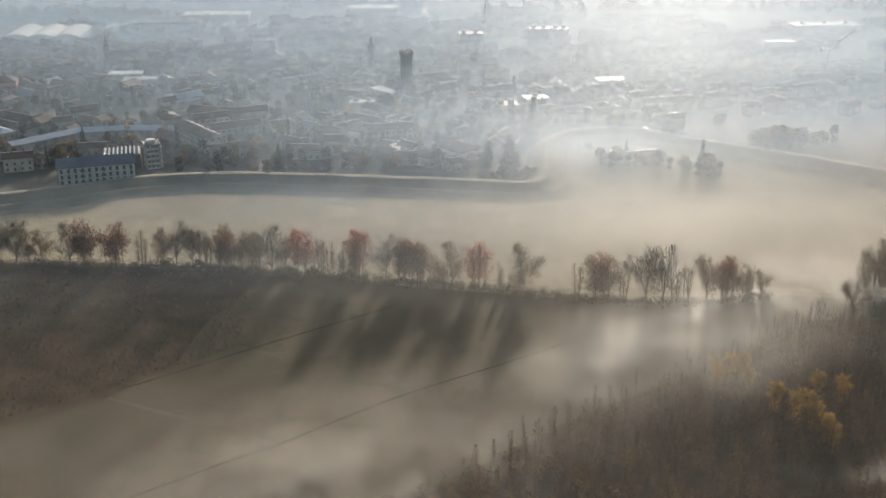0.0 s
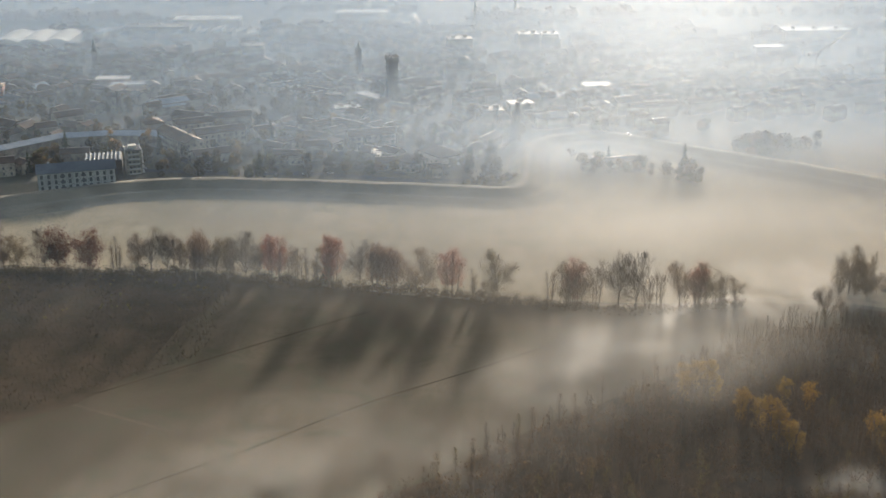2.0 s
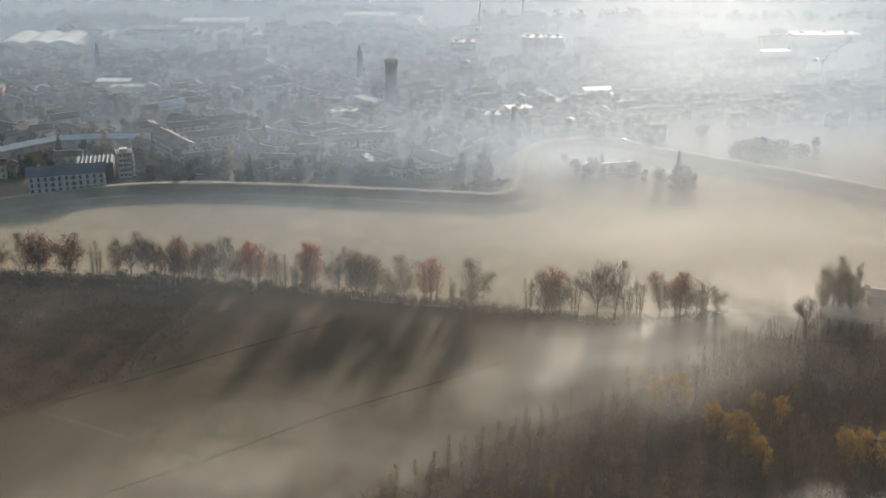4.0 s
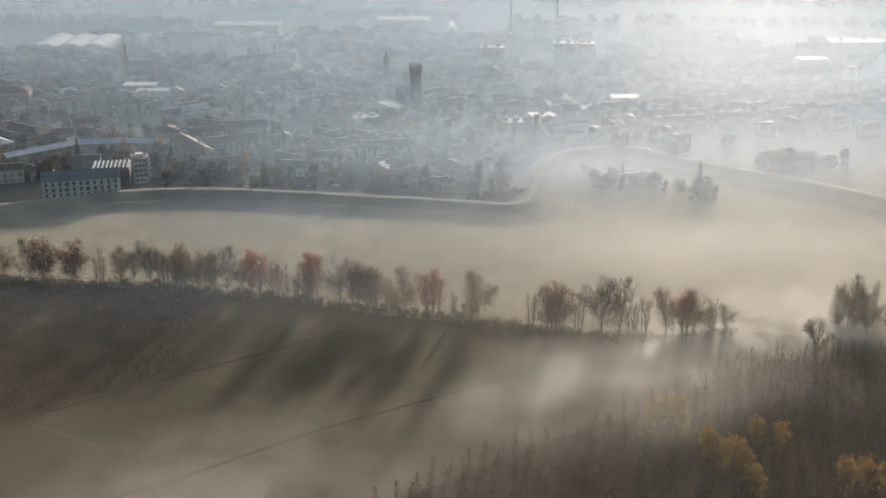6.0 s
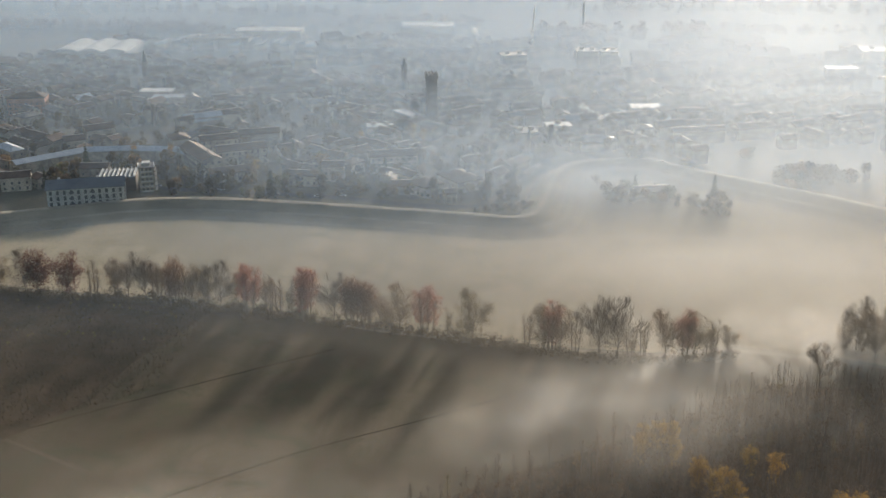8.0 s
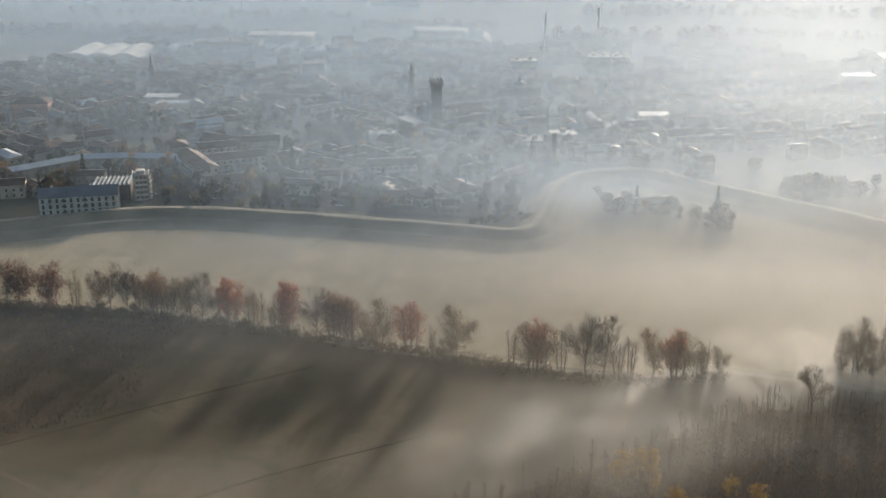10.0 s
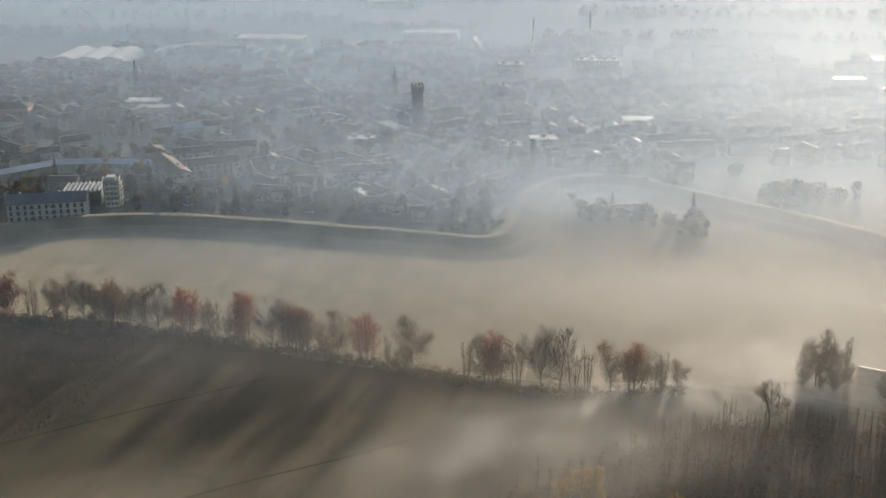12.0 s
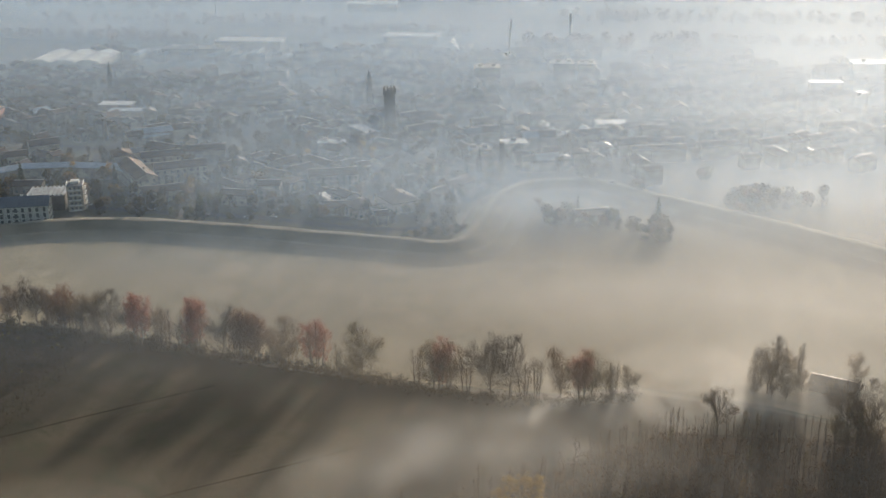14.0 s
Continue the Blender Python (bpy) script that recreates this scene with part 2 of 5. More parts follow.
def tube(bm, pts, radii, sides=6):
    rings = []
    for k, (p, r) in enumerate(zip(pts, radii)):
        way = (Vector(pts[min(k + 1, len(pts) - 1)]) - Vector(pts[max(k - 1, 0)])).normalized()
        q = way.to_track_quat("Z", "Y")
        rings.append([bm.verts.new(Vector(p) + q @ Vector((r * math.cos(6.2832 * i / sides), r * math.sin(6.2832 * i / sides), 0))) for i in range(sides)])
    for a, b in zip(rings, rings[1:]):
        for i in range(sides):
            bm.faces.new((a[i], a[(i + 1) % sides], b[(i + 1) % sides], b[i]))
    bm.faces.new(rings[-1])
    bm.faces.new(rings[0][::-1])


class Soup:
    """Vertices and faces gathered for one mesh."""

    def __init__(self):
        self.verts, self.faces = [], []

    def stick(self, a, b, ra, rb, sides=3):
        way = (b - a).normalized()
        side = way.orthogonal().normalized()
        up = way.cross(side)
        base = len(self.verts)
        for c, r in ((a, ra), (b, rb)):
            for i in range(sides):
                t = 6.2832 * i / sides
                self.verts.append(tuple(c + side * (r * math.cos(t)) + up * (r * math.sin(t))))
        for i in range(sides):
            j = (i + 1) % sides
            self.faces.append((base + i, base + j, base + sides + j, base + sides + i))

    def leaf(self, c, size, rng):
        n = Vector((rng.gauss(0, 1), rng.gauss(0, 1), rng.gauss(0, 0.8))).normalized()
        u = n.orthogonal().normalized()
        v = n.cross(u)
        base = len(self.verts)
        w, h = size * rng.uniform(0.35, 0.6), size * rng.uniform(0.4, 0.75)
        bend = n * (size * rng.uniform(-0.25, 0.25))
        self.verts += [tuple(c - u * w), tuple(c - v * h + bend), tuple(c + u * w * rng.uniform(0.6, 1.2)), tuple(c + v * h + bend)]
        self.faces.append((base, base + 1, base + 2, base + 3))

    def add(self, other, m):
        base = len(self.verts)
        self.verts += [tuple(m @ Vector(v)) for v in other.verts]
        self.faces += [tuple(i + base for i in f) for f in other.faces]

    def mesh(self, name, material):
        return raw_mesh(name, self.verts, self.faces, material)


# ------------------------------------------------------------------ trees
def grow(rng, height, fork, limbs, spread, twigs, droop=0.0, trunk_r=0.3, levels=2, slender=False, egg=None):
    """A bare tree: tapered trunk, limbs and twigs. Returns the wood and the places of the twig ends."""
    wood, tips = Soup(), []
    top = Vector((rng.uniform(-0.4, 0.4), rng.uniform(-0.4, 0.4), height * (0.97 if slender else fork + 0.25)))
    pts = [Vector((0, 0, -0.3))]
    n = 6
    for k in range(1, n + 1):
        pts.append(top * (k / n) + Vector((rng.gauss(0, 0.12), rng.gauss(0, 0.12), 0)))
    for k in range(n):
        wood.stick(pts[k], pts[k + 1], trunk_r * (1 - 0.8 * k / n), trunk_r * (1 - 0.8 * (k + 1) / n), 6)

    def outside(p):
        return egg and (p.x ** 2 + p.y ** 2) / egg[0] ** 2 + ((p.z - height + egg[1]) / egg[1]) ** 2 > 1.0

    def branch(start, way, length, r, level):
        for _ in range(8):
            if outside(start + way.normalized() * length):
                length *= 0.82
        if length < 0.35:
            return
        p, d, steps = start, way.normalized(), 1 if level == levels else (3 if level == 0 and levels == 2 else 2)
        for s in range(steps):
            d = (d + Vector((rng.gauss(0, 0.07), rng.gauss(0, 0.07), 0.05 - droop))).normalized()
            q = p + d * (length / steps)
            wood.stick(p, q, r * (1 - 0.84 * s / steps), r * (1 - 0.84 * (s + 1) / steps), 4 if level == 0 and levels == 2 else 3)
            if level < levels:
                for _ in range(twigs if level == levels - 1 else 2):
                    a = rng.uniform(0, 6.2832)
                    side = d.orthogonal().normalized()
                    side.rotate(Matrix.Rotation(a, 3, d))
                    branch(q - d * rng.uniform(0, length / steps), d * rng.uniform(0.6, 1.0) + side * rng.uniform(0.35, 0.75), length * rng.uniform(0.32, 0.5), r * 0.45, level + 1)
            p = q
        tips.append(p)

    for i in range(limbs):
        f = fork + (0.92 - fork) * (i / max(limbs - 1, 1)) if slender else fork + rng.uniform(0, 0.25)
        start = top * min(f / (0.97 if slender else fork + 0.25), 1.0)
        a = i * 2.4 + rng.uniform(-0.4, 0.4)
        if slender:
            length, tilt = height * spread * (1.15 - f), 0.55
        else:
            length, tilt = height * (1 - f) * rng.uniform(0.85, 1.1), spread * (0.15 + 1.15 * (i * 0.618 % 1.0))
        branch(start, Vector((math.cos(a) * tilt, math.sin(a) * tilt, 1.0 if not slender else 0.8)), length, trunk_r * (0.36 if levels == 1 else 0.3), 0)
    return wood, tips


def clothe(rng, tips, count, size, scatter):
    crown = Soup()
    for _ in range(count):
        c = rng.choice(tips)
        crown.leaf(c + Vector((rng.gauss(0, scatter), rng.gauss(0, scatter), rng.gauss(0, scatter))), size * rng.uniform(0.6, 1.3), rng)
    return crown


def full_crown(rng, height, width, count, size, low=0.22, lumps=26):
    """A near tree's crown: many small leaf clumps on lobes spread through an uneven egg shape."""
    crown, lobes = Soup(), []
    mid, half = height * (1 + low) / 2, height * (1 - low) / 2
    for _ in range(lumps):
        d = Vector((rng.gauss(0, 1), rng.gauss(0, 1), rng.gauss(0, 1))).normalized() * rng.uniform(0.35, 0.86)
        taper = 1.0 - 0.25 * max(d.z, 0)
        lobes.append((Vector((d.x * width / 2 * taper, d.y * width / 2 * taper, mid + d.z * half)), width * rng.uniform(0.10, 0.19)))
    for _ in range(count):
        c, r = rng.choice(lobes)
        d = Vector((rng.gauss(0, 1), rng.gauss(0, 1), rng.gauss(0, 1))).normalized()
        crown.leaf(c + d * r * rng.uniform(0.3, 1.25), size * rng.uniform(0.6, 1.3), rng)
    for _ in range(count // 7):
        a, z = rng.uniform(0, 6.2832), rng.uniform(0.2, height * 0.4)
        r = width * 0.34 * rng.random()
        crown.leaf(Vector((math.cos(a) * r, math.sin(a) * r, z)), size * rng.uniform(0.6, 1.2), rng)
    return crown


def blob_crown(rng, height, width, count, size, low=0.15, lumps=9, column=False):
    """The crown of a far tree: clumps of leaves on an uneven set of lobes, with gaps."""
    crown, lobes = Soup(), []
    for _ in range(lumps):
        f = rng.uniform(low, 0.92)
        w = width * 0.5 * (math.sin(min(1.0, (1 - f) * 1.6 + 0.12) * 1.5708) if not column else 0.6)
        a, r = rng.uniform(0, 6.2832), w * rng.uniform(0.2, 0.75)
        lobes.append((Vector((math.cos(a) * r, math.sin(a) * r, f * height)), width * rng.uniform(0.13, 0.26)))
    for _ in range(count):
        c, r = rng.choice(lobes)
        d = Vector((rng.gauss(0, 1), rng.gauss(0, 1), rng.gauss(0, 1))).normalized()
        crown.leaf(c + d * r * rng.uniform(0.55, 1.1), size * rng.uniform(0.6, 1.3), rng)
    return crown


def cone_crown(rng, height, width, count, size):
    """A conifer: whorls of drooping clumps that narrow to the top, with gaps between."""
    crown = Soup()
    for _ in range(count):
        f = 1 - math.sqrt(rng.random())
        f = 0.07 + 0.93 * f
        whorl = round(f * 11) / 11
        a = rng.uniform(0, 6.2832)
        r = width / 2 * (1.02 - whorl) * rng.uniform(0.2, 1.0) * (0.8 + 0.3 * math.sin(a * 3 + whorl * 20))
        crown.leaf(Vector((math.cos(a) * r, math.sin(a) * r, height * (0.7 * whorl + 0.3 * f) - r * 0.25)), size * rng.uniform(0.6, 1.2), rng)
    return crown


KINDS = {}


def kind_of_tree(name, wood, crown, leaves):
    KINDS.setdefault(name, []).append((wood.mesh(name + "_wood", M_STEM if "poplar" in name else M_BARK), crown.mesh(name + "_leaves", leaves) if crown else None, wood, crown))


def stem_clump(rng, height, stems, spread, width, leaves, size, low=0.16):
    """Several slim upright stems, each with a narrow egg-shaped crown of fine twigs and small leaves."""
    wood, crown = Soup(), Soup()
    for k in range(stems):
        a = 6.2832 * k / stems + rng.uniform(-0.6, 0.6)
        foot = Vector((math.cos(a), math.sin(a), 0)) * spread * (0.1 if k == 0 else rng.uniform(0.35, 0.6))
        h = height * (1.0 if k == 0 else rng.uniform(0.72, 0.95))
        top = foot * rng.uniform(1.3, 1.9) + Vector((rng.gauss(0, 0.3), rng.gauss(0, 0.3), h))
        start = foot + Vector((0, 0, -0.3))
        wood.stick(start, start.lerp(top, 0.5), 0.2, 0.12, 5)
        wood.stick(start.lerp(top, 0.5), top, 0.12, 0.03, 4)
        wide = width * rng.uniform(0.8, 1.15)
        for _ in range(70):
            f = rng.uniform(low, 0.95)
            b, reach = rng.uniform(0, 6.2832), wide * 0.5 * math.sin(3.1416 * min(1.0, (f - low) / (1.02 - low) * 0.85 + 0.14)) ** 0.7
            p = start.lerp(top, f - 0.1 * rng.random())
            end = start.lerp(top, f) + Vector((math.cos(b) * reach, math.sin(b) * reach, reach * rng.uniform(0.5, 1.1)))
            wood.stick(p, end, 0.04, 0.012)
            for _ in range(leaves // 70):
                c = p.lerp(end, rng.uniform(0.35, 1.08))
                crown.leaf(c + Vector((rng.gauss(0, 0.32), rng.gauss(0, 0.32), rng.gauss(0, 0.4))), size * rng.uniform(0.6, 1.4), rng)
    return wood, crown


def both(a, b):
    a.add(b, Matrix.Identity(4))
    return a


def fine_twigs(wood, rng, tips, count, length, middle):
    """The haze of thin outer twigs round a bare crown, all growing away from its middle."""
    for _ in range(count):
        c = rng.choice(tips) + Vector((rng.gauss(0, 0.35), rng.gauss(0, 0.35), rng.gauss(0, 0.35)))
        way = ((c - Vector((0, 0, middle))).normalized() + Vector((rng.gauss(0, 0.4), rng.gauss(0, 0.4), 0.35 + rng.gauss(0, 0.3)))).normalized()
        wood.stick(c - way * 0.3, c + way * length * rng.uniform(0.5, 1.2), 0.026, 0.01)


def poplar(rng, height, low, width, branches, leaves):
    """A planted poplar: one straight stem, many steep thin branches with side twigs, a few last leaves."""
    wood, crown = Soup(), Soup()
    top = Vector((rng.gauss(0, 0.25), rng.gauss(0, 0.25), height))
    mid = top * 0.5 + Vector((rng.gauss(0, 0.15), rng.gauss(0, 0.15), 0))
    wood.stick(Vector((0, 0, -0.3)), mid, 0.12, 0.085, 5)
    wood.stick(mid, top, 0.085, 0.02, 4)
    for k in range(branches):
        f = low + (0.97 - low) * (k + rng.random()) / branches
        shape = math.sin(3.1416 * min(1.0, (f - low) / (1.02 - low) * 0.8 + 0.2)) ** 0.8
        a, reach = rng.uniform(0, 6.2832), width * 0.5 * shape * rng.uniform(0.6, 1.1)
        p = mid * (f / 0.5) if f < 0.5 else mid.lerp(top, (f - 0.5) / 0.5)
        end = p + Vector((math.cos(a) * reach, math.sin(a) * reach, reach * rng.uniform(0.7, 1.5)))
        wood.stick(p, end, 0.04, 0.012)
        for _ in range(2):
            q = p.lerp(end, rng.uniform(0.3, 0.9))
            wood.stick(q, q + Vector((rng.gauss(0, 0.4), rng.gauss(0, 0.4), rng.uniform(0.4, 1.1))), 0.022, 0.01)
        for _ in range(leaves // branches):
            crown.leaf(p.lerp(end, rng.uniform(0.4, 1.1)) + Vector((rng.gauss(0, 0.25), rng.gauss(0, 0.25), rng.gauss(0, 0.3))), rng.uniform(0.16, 0.3), rng)
    return wood, crown


rng = random.Random(4)
for v in range(3):
    w, tips = grow(rng, 18, 0.14, 11, 0.9, 9, trunk_r=0.27, levels=2, egg=(6.4, 8.2))
    fine_twigs(w, rng, tips, 1700, 1.3, 7.0)
    kind_of_tree("bare_tree", w, clothe(rng, tips, 260, 0.2, 0.5), M_BROWN)
for v in range(4):
    kind_of_tree("russet_tree", *stem_clump(rng, 17.8, 5, 3.3, 5.4, 910, 0.27, 0.26), M_RED)
for v in range(3):
    w, tips = grow(rng, 17, 0.12, 11, 0.95, 8, trunk_r=0.25, egg=(5.4, 8.0))
    fine_twigs(w, rng, tips, 900, 1.1, 7.0)
    kind_of_tree("brown_tree", w, clothe(rng, tips, 2900, 0.26, 0.65), M_BROWN)
for v in range(2):
    w, tips = grow(rng, 17, 0.12, 11, 0.8, 7, trunk_r=0.34, egg=(5.2, 8))
    kind_of_tree("dark_tree", w, both(clothe(rng, tips, 2600, 0.34, 0.7), full_crown(rng, 16.5, 9.6, 1500, 0.34, 0.0, 60)), M_DARK)
for v in range(3):
    w, crown = stem_clump(rng, 15.5, 3, 2.6, 3.6, 210, 0.22, 0.25)
    kind_of_tree("slim_tree", w, crown, M_BROWN)
for v in range(4):
    kind_of_tree("plantation_poplar", *poplar(rng, 17, 0.38, 5.4, 40, 80), M_TWIG)
for v in range(3):
    kind_of_tree("whip_poplar", *poplar(rng, 18, 0.42, 3.6, 26, 26), M_TWIG)
for v in range(2):
    w, tips = grow(rng, 16, 0.22, 6, 0.36, 3, trunk_r=0.24)
    kind_of_tree("golden_tree", w, full_crown(rng, 16, 7.0, 1300, 0.34, 0.3, 40), M_GOLD)
for v in range(2):
    kind_of_tree("yellowing_poplar", *poplar(rng, 16, 0.3, 4.8, 46, 460), M_OCHRE)
for v in range(3):
    w = Soup()
    w.stick(Vector((0, 0, -0.2)), Vector((0, 0, 6)), 0.3, 0.12, 5)
    kind_of_tree("round_tree", w, blob_crown(rng, 11, 10, 330, 1.35), (M_GREEN, M_BROWN, M_SCRUB)[v])
for v in range(2):
    w = Soup()
    w.stick(Vector((0, 0, -0.2)), Vector((0, 0, 12)), 0.25, 0.08, 5)
    kind_of_tree("conifer", w, cone_crown(rng, 16, 8, 520, 1.15), M_EVERGREEN)
w = Soup()
w.stick(Vector((0, 0, -0.2)), Vector((0, 0, 14)), 0.2, 0.06, 5)
FAR_CROWNS = [blob_crown(rng, 12, 11, 110, 2.0, 0.0, 16) for _ in range(4)]
kind_of_tree("column_tree", w, blob_crown(rng, 18, 5, 300, 1.1, 0.06, 14, True), M_EVERGREEN)


def tree(name, variant, x, y, scale=1.0, label="", turn=0.0, group="", z=0.0, wide=1.0):
    wood, leaves, _, _ = KINDS[name][variant % len(KINDS[name])]
    root = tagged(new(name), label, "tree", group)
    root.matrix_basis = Matrix.LocRotScale((x, y, z), Euler((0, 0, turn)), (scale * wide, scale * wide, scale))
    mesh_object("trunk", wood, None, root)
    if leaves:
        mesh_object("crown", leaves, None, root)
    return root


# ------------------------------------------------------------------ the ground
LEVEE = [(-620, 420), (-420, 500), (-300, 548), (-227, 579), (-197, 593), (-162, 609), (-131, 616), (-100, 616), (-39, 610), (20, 602), (42, 599), (53, 606), (57, 631),
         (61, 672), (71, 700), (91, 713), (116, 713), (144, 692), (173, 672), (212, 644), (251, 612), (330, 552), (460, 470), (640, 380)]


def smooth_line(points, step=5.0):
    out = []
    for k in range(len(points) - 1):
        p0, p1, p2, p3 = (Vector(points[min(max(k + i, 0), len(points) - 1)]) for i in (-1, 0, 1, 2))
        n = max(2, int((p2 - p1).length / step))
        for i in range(n):
            t = i / n
            out.append(0.5 * ((2 * p1) + (p2 - p0) * t + (2 * p0 - 5 * p1 + 4 * p2 - p3) * t * t + (3 * p1 - p0 - 3 * p2 + p3) * t ** 3))
    out.append(Vector(points[-1]))
    return out


def ribbon(name, line, profile, material, closed_ends=False):
    """A strip along a line; profile: offsets to the right of the line's way and heights."""
    verts, faces, n = [], [], len(profile)
    for k, p in enumerate(line):
        way = (line[min(k + 1, len(line) - 1)] - line[max(k - 1, 0)]).normalized()
        right = Vector((way.y, -way.x))
        for off, z in profile:
            wob = 0.35 * noise.noise((p.x * 0.06, p.y * 0.06, off * 0.3)) if z > 0.3 else 0.0
            verts.append((p.x + right.x * off, p.y + right.y * off, z + wob))
    for k in range(len(line) - 1):
        for i in range(n - 1):
            a = k * n + i
            faces.append((a, a + 1, a + n + 1, a + n))
    return tagged(new(name, raw_mesh(name, verts, faces, material)), kind="structure")


def sheet(name, outline, z, material):
    bm = bmesh.new()
    vs = [bm.verts.new((x, y, z)) for x, y in outline]
    bm.faces.new(vs)
    bmesh.ops.triangulate(bm, faces=bm.faces[:])
    ob = mesh_object(name, bm, material)
    return tagged(ob, kind="structure")


ground = sheet("ground", [(-4500, -1500), (4500, -1500), (4500, 4700), (-4500, 4700)], 0.0, M_GROUND)
tagged(ground, "dull green autumn grassland under morning mist", "ground")
crest = smooth_line(LEVEE)
field = sheet("field", [(-700, 384)] + [(p.x, p.y) for p in crest[2:-2]] + [(700, 318), (300, 404), (180, 452), (134, 462), (104, 452), (50, 456), (-6, 466), (-60, 482), (-190, 498)], 0.03, M_FIELD)
tagged(field, "pale beige harvested field veiled in mist", "field")
near_field = sheet("near_field", [(-900, 340), (-190, 494), (-60, 478), (-6, 462), (50, 452), (104, 446), (134, 456), (180, 448), (300, 400), (900, 260), (900, -900), (-900, -900)], 0.05, M_NEAR)
tagged(near_field, "dark brown tilled field with drifting mist", "field")
levee = ribbon("levee", crest, [(22, 0.02), (18, 0.7), (13, 2.2), (10, 2.4), (2.4, 5.0), (-2.4, 5.0), (-11, 0.02)], M_LEVEE)
tagged(levee, "long grassy river levee with a shaded slope", "levee")
track = ribbon("levee_track", crest, [(1.7, 5.06), (0.7, 5.14), (-0.7, 5.14), (-1.7, 5.06)], M_TRACK)
tagged(track, "pale gravel track along the top of the levee", "track")
for pts, wide, soil, lab in (([(-190, 306), (-145, 343), (-116, 366), (-61, 411), (-19, 444)], 0.5, M_VERGE, "narrow grassy farm track between two fields"),
                       ([(-115, 363), (-83, 347), (-55, 332)], 0.8, M_PALETRACK, "pale worn farm track across a tilled field"),
                       ([(-110, 285), (-67, 320), (-51, 332), (-16, 363), (24, 391), (70, 425)], 0.4, M_VERGE, "narrow ditch track between two fields")):
    tagged(ribbon("farm_track", smooth_line(pts), [(wide, 0.07), (wide * 0.4, 0.085), (-wide * 0.4, 0.085), (-wide, 0.07)], soil), lab, "track")

for pts in ([(26, 568), (77, 583), (116, 589), (155, 588), (193, 585), (246, 581)], [(104, 561), (154, 562), (201, 549), (238, 541)], [(170, 618), (209, 618), (250, 603)]):
    tagged(ribbon("grass_strip", smooth_line(pts), [(1.3, 0.07), (0.5, 0.085), (-0.5, 0.085), (-1.3, 0.07)], M_TRACK), "pale curved strip of dry grass between fields", "track")

# ------------------------------------------------------------------ the mist
BANKS_LOW = [  # x, y, half length, half width, turn, thickness
    (80, 405, 80, 26, 38, 0.15), (135, 445, 75, 34, 5, 0.13), (-30, 310, 110, 38, 15, 0.08), (90, 655, 70, 95, 0, 0.10),
    (165, 308, 70, 10, 0, 0.13), (50, 538, 300, 75, -3, 0.075), (185, 465, 60, 40, 10, 0.12), (140, 395, 90, 32, 12, 0.03)]
BANKS_MID = [(82, 408, 80, 24, 38, 0.06), (140, 455, 75, 30, 5, 0.05), (85, 660, 75, 90, 0, 0.065), (20, 462, 170, 26, -7, 0.035), (185, 465, 60, 40, 10, 0.08), (90, 375, 90, 50, 22, 0.032), (-60, 322, 150, 45, 15, 0.03), (0, 670, 190, 80, 0, 0.03), (50, 538, 300, 75, -3, 0.04), (-170, 430, 90, 60, 0, 0.02)]
BANKS_HIGH = [(85, 370, 85, 50, 22, 0.04), (0, 650, 190, 85, 0, 0.04), (30, 455, 190, 60, -7, 0.035), (140, 455, 75, 30, 5, 0.03)]
VEIL = [(60, 475, 260, 80, -7, 0.018), (-5, 415, 175, 60, 0, 0.02), (85, 365, 85, 50, 22, 0.03), (0, 640, 190, 90, 0, 0.038)]   # thin haze over the tree tops, added to lift the dark of shaded ground
# stacked sheets stand in for mist and for the haze of distance
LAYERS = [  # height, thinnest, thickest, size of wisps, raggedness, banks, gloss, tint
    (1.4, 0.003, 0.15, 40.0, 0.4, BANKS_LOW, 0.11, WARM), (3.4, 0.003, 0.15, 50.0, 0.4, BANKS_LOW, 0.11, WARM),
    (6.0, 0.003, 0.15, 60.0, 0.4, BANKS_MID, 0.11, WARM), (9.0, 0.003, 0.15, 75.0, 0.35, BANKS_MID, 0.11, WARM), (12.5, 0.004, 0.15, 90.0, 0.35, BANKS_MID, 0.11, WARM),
    (16.0, 0.004, 0.16, 110.0, 0.25, BANKS_HIGH, 0.06, WARM), (20.0, 0.005, 0.16, 140.0, 0.2, VEIL, 0.05, WARM), (25.0, 0.005, 0.16, 200.0, 0.2, VEIL, 0.05, WARM), (31.0, 0.006, 0.15, 260.0, 0.2, VEIL, 0.05, WARM), (40.0, 0.006, 0.18, 320.0, 0.2, [], 0.045, HAZE_BLUE)]
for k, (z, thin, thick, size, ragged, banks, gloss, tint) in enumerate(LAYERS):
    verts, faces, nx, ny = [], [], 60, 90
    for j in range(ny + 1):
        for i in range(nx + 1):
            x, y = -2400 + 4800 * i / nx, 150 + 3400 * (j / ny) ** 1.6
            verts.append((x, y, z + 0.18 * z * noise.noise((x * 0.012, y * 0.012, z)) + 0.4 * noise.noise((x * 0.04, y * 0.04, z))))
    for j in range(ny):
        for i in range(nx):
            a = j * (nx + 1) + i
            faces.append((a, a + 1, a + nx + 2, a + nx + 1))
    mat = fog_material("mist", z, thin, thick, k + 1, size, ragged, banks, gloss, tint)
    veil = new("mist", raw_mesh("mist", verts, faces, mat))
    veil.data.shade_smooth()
    tagged(veil, "thin sheet of morning mist with distance haze tinted in", "mist", kind="stuff")

